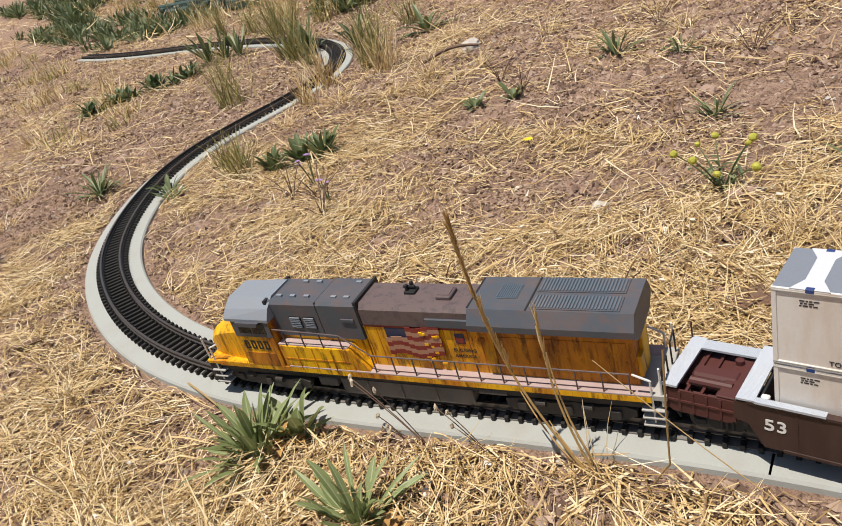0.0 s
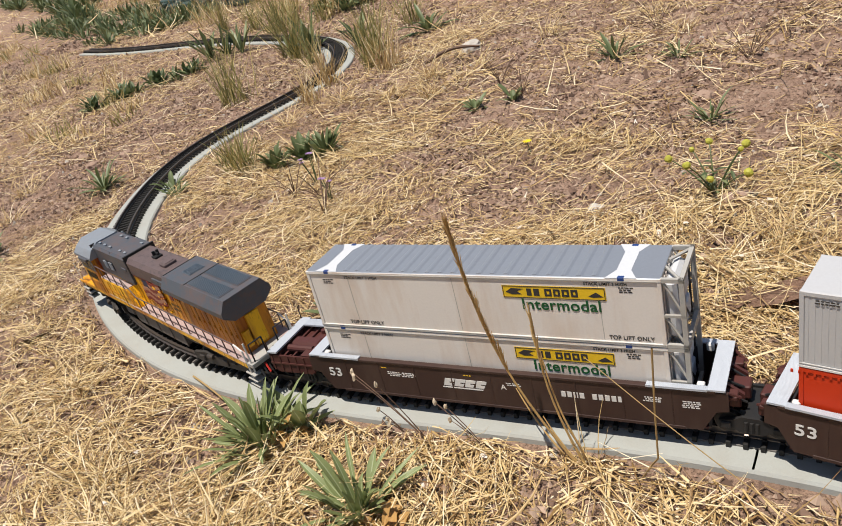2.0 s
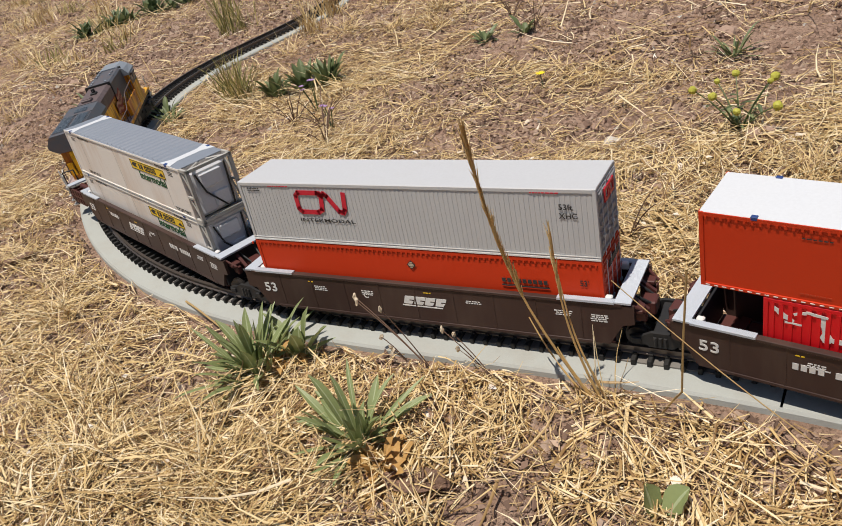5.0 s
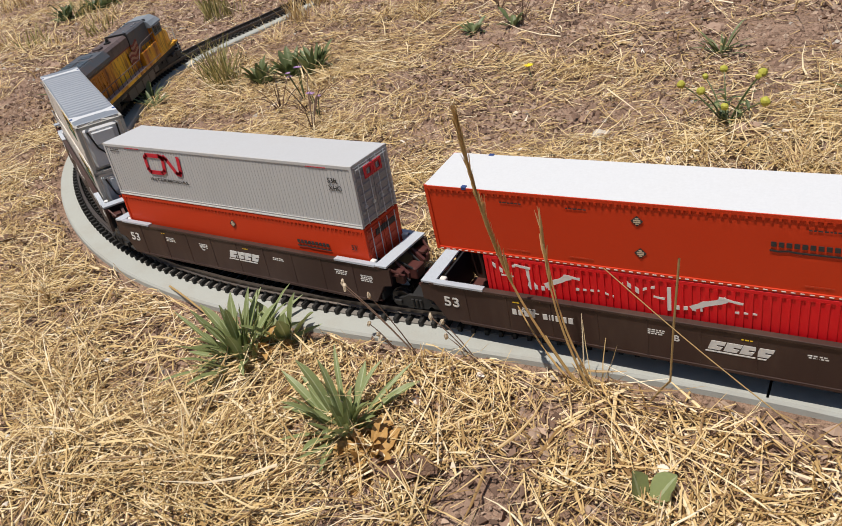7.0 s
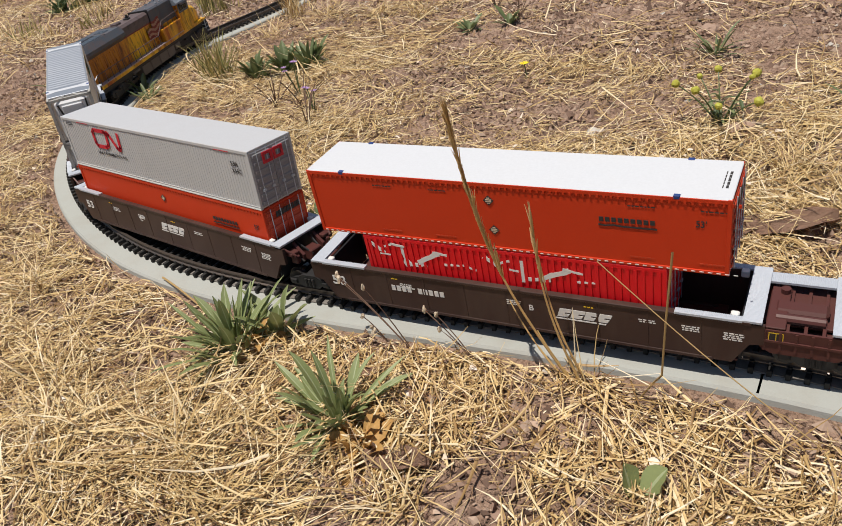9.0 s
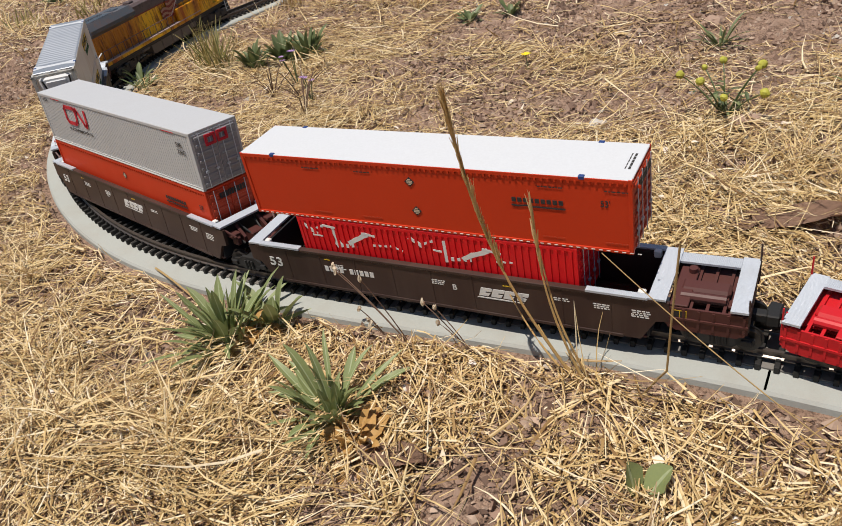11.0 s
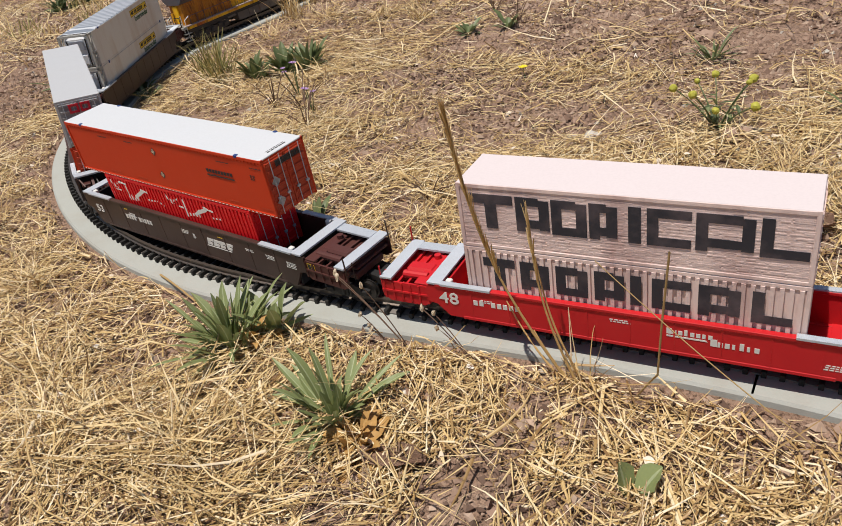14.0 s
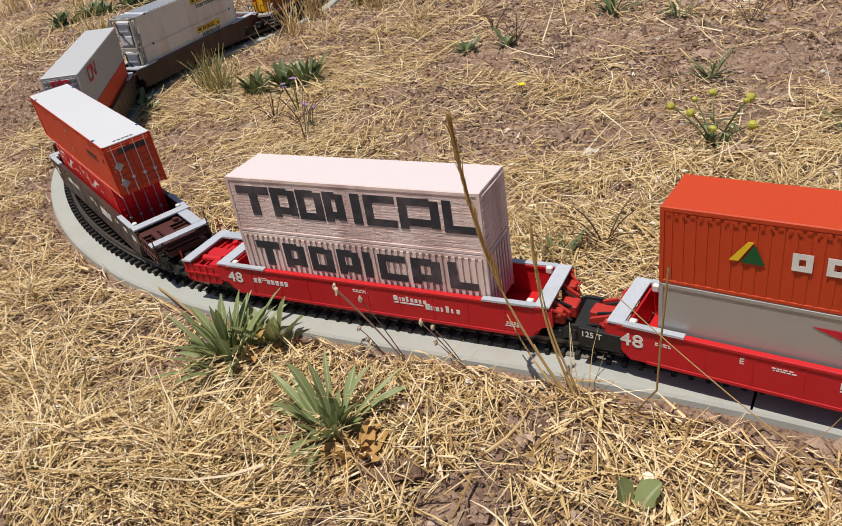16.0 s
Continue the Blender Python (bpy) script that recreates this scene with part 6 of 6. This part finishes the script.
# tall seeding grass in front of the track: stalks and feathery heads
def seed_grass():
    g = thing("seeding_grass", "tall dry grass with feathery seed heads leaning over the track", "grass")
    base = Vector((0.1697, -0.0201, -0.016))
    g.location = base
    tips = [((0.1255, -0.0256, 0.1110), 0.078, -0.010), ((0.1501, -0.0177, 0.0693), 0.030, -0.005), ((0.1500, -0.014, 0.0500), 0.0, -0.004), ((0.131, -0.0065, 0.0193), 0.0, -0.003), ((0.1451, -0.0121, 0.0102), 0.0, -0.002)]
    for k, (tip, head, bow) in enumerate(tips):
        b = Vector((0.003 * (k % 3) - 0.003, -0.001 * (k % 2), 0))
        pts = arc(b, Vector(tip) - base, 0.0, 12, (bow, 0, 0))
        mesh_thing("stalk", stem(bmesh.new(), pts, 0.00065, 0.00026), "plume", "", "", parent=g)
        if head:
            m = 330 if k == 0 else 44
            u = 1 - RNG.random(m) ** 1.25 * head / (0.145 if k == 0 else 0.09)
            P = np.array([np.array(pts[min(int(v * 12), 11)].lerp(pts[min(int(v * 12), 11) + 1], v * 12 - int(v * 12) if v < 1 else 1)) for v in u])
            d = (pts[-1] - pts[-4]).normalized()
            yaw = math.atan2(d.y, d.x) + RNG.normal(0, 0.25, m)
            me = blade_mesh("seed_head", P, yaw, math.asin(d.z) + RNG.normal(0, 0.07, m), RNG.uniform(0.005, 0.012, m), RNG.uniform(0.0008, 0.0015, m), RNG.uniform(-0.15, 0.15, m), "plume")
            ob = new("seed_head", me)
            ob.parent = g
    me = blade_mesh("foliage", *fan(26, 0, 0, 0.007, 0.7, 1.45, 0.015, 0.045, 0.0005, 0.0010, 0.0, 0.4), "straw", 4)
    ob = new("foliage", me)
    ob.parent = g
    return g


SEED_GRASS = seed_grass()
mesh_thing("bent_stalk", stem(bmesh.new(), [(0.1897, -0.0187, -0.012), (0.1974, -0.0229, 0.0036), (0.2012, -0.0267, 0.0113), (0.2032, -0.0295, 0.0388), (0.206, -0.0323, 0.0714)], 0.00045, 0.00045), "straw", "bent dry grass stalk standing beside the roadbed", "grass stalk")
mesh_thing("leaning_stalk", stem(bmesh.new(), arc((0.2572, -0.0538, 0.0182), (0.1804, -0.0333, 0.0647), -0.002, 8), 0.00024, 0.00018), "straw", "long thin straw leaning across in front of the track", "grass stalk")
mesh_thing("twig", stem(bmesh.new(), arc((-0.0969, -0.0071, -0.0051), (-0.0533, -0.023, -0.0055), 0.0010, 6), 0.0007, 0.0005), "straw", "thin pale twig lying on the roadbed", "twig")
mesh_thing("twig", stem(bmesh.new(), arc((0.0888, -0.0547, -0.0054), (0.1332, -0.0799, -0.005), 0.003, 6), 0.0009, 0.0007), "bark", "reddish thin twig lying in straw", "twig")


# branching dry weeds with pods in front of the roadbed
def pod_weed(x, y, seed, h):
    rnd = random.Random(seed)
    p = plant("podded_weed", x, y, "dry branching weed with papery seed pods beside the roadbed", "dry weed", "podded weeds")
    for k in range(3):
        a = rnd.uniform(2.2, 4.6)
        tip = Vector((math.cos(a) * h * rnd.uniform(0.3, 0.8), -abs(math.sin(a)) * h * 0.25, h * rnd.uniform(0.45, 1.0)))
        mesh_thing("branch", stem(bmesh.new(), arc((0, 0, -0.002), tip, 0.002, 5), 0.00032, 0.00022, 5), "bark", "", "", parent=p)
        bm = bmesh.new()
        bmesh.ops.create_icosphere(bm, subdivisions=2, radius=0.0011)
        bmesh.ops.transform(bm, matrix=Matrix.Translation(tip) @ pose(0, 0, 0, rnd.uniform(-30, 30), rnd.uniform(-30, 30), 0) @ Matrix.Diagonal((0.8, 0.7, 1.9, 1)), verts=bm.verts)
        for v in bm.verts:
            v.co += v.normal * rnd.uniform(-0.0003, 0.0003)
        mesh_thing("pod", bm, "pod", "", "", parent=p)
    return p


pod_weed(0.0838, -0.0197, 1, 0.048)
pod_weed(0.0710, -0.0189, 2, 0.026)
pod_weed(0.1183, -0.0201, 3, 0.030)


# yellow-budded bush and the lone yellow flower
def bud_bush():
    p = plant("yellow_weed", 0.1744, 0.2533, "bushy green weed with round yellow-green flower heads", "flowering weed")
    rnd = random.Random(8)
    for k in range(8):
        a, r = k * 2.4, rnd.uniform(0.014, 0.032)
        tip = Vector((math.cos(a) * r, math.sin(a) * r, rnd.uniform(0.012, 0.034)))
        mesh_thing("stem", stem(bmesh.new(), arc((0, 0, -0.002), tip, 0.003, 5), 0.0007, 0.0004, 5), "green_dark", "", "", parent=p)
        bm = bmesh.new()
        bmesh.ops.create_icosphere(bm, subdivisions=2, radius=rnd.uniform(0.0018, 0.0032))
        for v in bm.verts:
            v.co *= 1 + 0.12 * rnd.uniform(-1, 1)
        bmesh.ops.translate(bm, vec=tip, verts=bm.verts)
        mesh_thing("flower_head", bm, "bud", "", "", parent=p)
        rows = [((tip.x * u, tip.y * u, tip.z * u), rnd.uniform(0, 6.28), rnd.uniform(-0.2, 0.9), rnd.uniform(0.006, 0.012), 0.0030, 0.5) for u in (0.05, 0.15, 0.28, 0.42, 0.6)]
        ob = new("foliage", leaf_mesh("foliage", rows, "green_dark", 3))
        ob.parent = p
    return p


bud_bush()


def small_flower(x, y, h, mat, label, heads, r):
    p = plant("wildflower", x, y, label, "wildflower")
    rnd = random.Random(int(1000 * abs(x)))
    for k in range(heads):
        tip = Vector((rnd.uniform(-0.3, 0.3) * h, rnd.uniform(-0.3, 0.3) * h, h * rnd.uniform(0.7, 1.0)))
        mesh_thing("stem", stem(bmesh.new(), arc((0, 0, -0.002), tip, 0.002, 5), 0.0006, 0.0004, 5), "green_dark", "", "", parent=p)
        rows = [((tip.x, tip.y, tip.z), 6.28 * i / 9, 0.35, r, r * 0.45, 0.3) for i in range(9)]
        ob = new("bloom", leaf_mesh("bloom", rows, mat, 3))
        ob.parent = p
    return p


small_flower(-0.001, 0.345, 0.012, "yellow", "single bright yellow flower on a thin stem", 1, 0.0048)
small_flower(-0.2075, 0.2868, 0.034, "violet", "small pale violet wildflower among dry stems", 4, 0.0032)
small_flower(-0.1622, 0.2465, 0.026, "violet", "small pale violet wildflower among dry stems", 3, 0.0032)


def dry_scrub(x, y, n, h, label="brittle brown dead weed with thin branching stems"):
    p = plant("dead_weed", x, y, label, "dead weed", "dead weeds")
    rnd = random.Random(int(abs(x * 3100 + y * 700)))
    for k in range(n):
        a = rnd.uniform(0, 6.28)
        tip = Vector((math.cos(a) * h * rnd.uniform(0.3, 0.9), math.sin(a) * h * rnd.uniform(0.3, 0.9), h * rnd.uniform(0.4, 1.0)))
        mesh_thing("branch", stem(bmesh.new(), arc((0, 0, -0.002), tip, 0.004, 4), 0.0006, 0.0003, 4), "bark", "", "", parent=p)
    return p


for x, y, n, h in ((0.142, 0.105, 9, 0.037), (-0.179, 0.255, 9, 0.0369), (-0.216, 0.260, 8, 0.0369), (0.019, 0.125, 7, 0.0256), (0.303, 0.554, 8, 0.0351), (-0.126, 0.567, 8, 0.0402), (-0.150, 0.219, 7, 0.0313), (-0.078, 0.519, 8, 0.0341), (0.022, 0.738, 8, 0.0483), (0.152, 0.577, 8, 0.0409)):
    dry_scrub(x, y, n, h)


# stones, sticks and curled leaves
def rock(x, y, r, label, seed, mat="stone"):
    bm = bmesh.new()
    bmesh.ops.create_icosphere(bm, subdivisions=3, radius=r)
    for v in bm.verts:
        v.co *= 1 + 0.30 * noise.fractal(v.co * (1.6 / r) + Vector((seed, 0, 0)), 1, 2, 3)
        v.co.z *= 0.6
    bmesh.ops.translate(bm, vec=(x, y, float(floor_z(x, y)) + r * 0.25), verts=bm.verts)
    return mesh_thing("stone", bm, mat, label, "stone", "stones")


rock(-0.2379, 0.7252, 0.016, "pale weathered stone on dry soil", 3)
rock(0.0930, 0.2341, 0.0055, "small pale grey stone half buried", 9)
rock(0.0813, 0.2290, 0.0038, "small pale grey stone half buried", 14)
for x, y, s in ((0.186, 0.240, 1), (0.195, 0.243, 2), (0.127, 0.470, 5), (-0.654, 0.359, 6), (-0.629, 0.398, 7), (-0.701, 0.383, 8)):
    rock(x, y, 0.0065 if y < 0.3 else 0.009, "dark brown earth clod", s, "clod")
mesh_thing("stick", stem(bmesh.new(), arc((-0.2811, 0.6623, -0.0043), (-0.2082, 0.6923, 0.0031), 0.008, 7), 0.003, 0.002), "bark", "curved brown dead stick on dry soil", "stick")


def curled_leaf(x, y, size, yaw, label):
    bm = bmesh.new()
    n, m = 9, 7
    rnd = random.Random(int(size * 1e5))
    g = [[bm.verts.new(((i / n - 0.5) * size, (j / m - 0.5) * size * 0.5 * math.sin(math.pi * (0.12 + 0.8 * i / n)), size * (0.11 * abs(math.sin(2.6 * j / m + i * 0.25)) + 0.03 * rnd.random()))) for j in range(m + 1)] for i in range(n + 1)]
    for i in range(n):
        for j in range(m):
            bm.faces.new((g[i][j], g[i + 1][j], g[i + 1][j + 1], g[i][j + 1]))
    bmesh.ops.solidify(bm, geom=bm.faces[:], thickness=0.0005)
    bmesh.ops.transform(bm, matrix=pose(x, y, float(floor_z(x, y)) + 0.003, 0, 0, yaw), verts=bm.verts)
    return mesh_thing("fallen_leaf", bm, "leafbrown", label, "dead leaf", "fallen leaves")


curled_leaf(0.2317, 0.1219, 0.046, 25, "curled brown dead leaf lying in straw")
curled_leaf(0.2107, 0.1135, 0.024, 60, "curled brown dead leaf lying in straw")
curled_leaf(-0.2933, 0.0056, 0.028, 40, "flat brown dead leaf on dry soil")
curled_leaf(0.1145, -0.0890, 0.028, 10, "curled brown dead leaf lying in straw")
curled_leaf(0.0759, -0.0442, 0.014, 30, "pale papery scrap in straw")


# long dark green plastic tray behind the far bend
def tray():
    t = thing("plastic_tray", "long dark green ribbed plastic tray lying on the ground", "plastic tray")
    a, b = Vector((-1.947, 1.723, -0.012)), Vector((-1.056, 1.507, -0.012))
    d = (b - a)
    t.matrix_basis = pose(a.x, a.y, a.z, 0, 0, math.degrees(math.atan2(d.y, d.x)))
    ln = d.length * 1000
    part("tray_body", boxes((0, ln, 0, 200, 0, 36), bevel=8), "tray", t)
    for i in range(3):
        part("rim", boxes((-4, ln + 4, 8 + i * 76, 27 + i * 76, 33, 50), bevel=4), "tray", t, "raised green rim")
    for i in range(9):
        part("rib", boxes((30 + i * ln / 9.5, 60 + i * ln / 9.5, -4, 200, 30, 42), bevel=3), "tray", t)
    return t


tray()


# ---- what moves ----
TRAVEL = [(0, -0.791), (0.5, -0.7491), (1, -0.6892), (1.5, -0.6302), (2, -0.5757), (2.5, -0.5197), (3, -0.4652), (3.5, -0.408), (4, -0.3669), (6.5, -0.2093), (7, -0.1865), (7.5, -0.1665), (8, -0.1477), (8.5, -0.1369), (11, -0.0887), (11.5, -0.0843), (12, -0.0721), (12.5, -0.0386), (13, 0.0031), (13.5, 0.0417), (14, 0.0872), (14.5, 0.129), (15, 0.1627), (15.5, 0.1905), (16, 0.2174)]


def travel(t):
    """How far the train has come: a smooth monotone curve through TRAVEL."""
    ts, ss = np.array(TRAVEL).T
    d = np.diff(ss) / np.diff(ts)
    m = np.r_[d[0], [2 * a * b / (a + b) if a * b > 0 else 0 for a, b in zip(d[:-1], d[1:])], d[-1]]
    i = int(min(max(np.searchsorted(ts, t) - 1, 0), len(ts) - 2))
    h = ts[i + 1] - ts[i]
    u = (t - ts[i]) / h
    return float((2 * u**3 - 3 * u**2 + 1) * ss[i] + (u**3 - 2 * u**2 + u) * h * m[i] + (3 * u**2 - 2 * u**3) * ss[i + 1] + (u**3 - u**2) * h * m[i + 1])


# middle of each wagon along the train, and half the distance between its bogies
UNITS = {"L": (0.7293, 0.087), "J": (0.4573, 0.116), "C": (0.2289, 0.1135), "O": (-0.0059, 0.1195), "T": (-0.2731, 0.1025), "H": (-0.4841, 0.1065)}
# how each unit leans sideways and sits askew on the rails, in degrees
LEAN = {"L": (-1.51, 0.34), "J": (2.21, 0.57), "C": (3.51, 1.23), "O": (-1.6, -0.66), "T": (0.9, 0.95), "H": (0.68, -0.22)}
KEY_TIMES = [i * 0.25 for i in range(65)]


def unit_pose(unit, t):
    mid, half = UNITS[unit]
    s = travel(t) + mid
    fx, fy, _ = on_line(s + half)
    rx, ry, _ = on_line(s - half)
    return pose((fx + rx) / 2, (fy + ry) / 2, 0, 0, 0, math.degrees(math.atan2(fy - ry, fx - rx)) + LEAN[unit][1]) @ pose(0, 0, 0, LEAN[unit][0])


def motions():
    loads = ("J1", "J2", "C1", "C2", "O1", "O2", "T1", "T2", "H1", "H2")
    for unit in UNITS:
        walk(train[unit], [(t, unit_pose(unit, t)) for t in KEY_TIMES])
    for load in loads:
        walk(train[load], [(t, unit_pose(load[0], t)) for t in KEY_TIMES])
    for bg, car, x in bogie_parts:
        unit = next(u for u in UNITS if train[u] is car)
        rows = []
        for t in KEY_TIMES[::2]:
            m = unit_pose(unit, t)
            h = on_line(travel(t) + UNITS[unit][0] + x / 1000)[2]
            turn = (h - math.atan2(m[1][0], m[0][0]) + math.pi) % (2 * math.pi) - math.pi
            rows.append((t, pose(x / 1000, 0, 0, 0, 0, math.degrees(turn))))
        walk(bg, rows)
    # the tall grass sways in a light breeze
    x, y, z = SEED_GRASS.location
    sway = [(0, 2.6), (0.5, 1.2), (1, 1.0), (2, 2.0), (3.5, 1.8), (5, 1.6), (6.5, 1.4), (8.5, 0.2), (11, -0.6), (13, -0.6), (14.5, -0.6), (16, 0.6)]
    walk(SEED_GRASS, [(t, pose(x, y, z, 0, turn, 0)) for t, turn in sway])


motions()
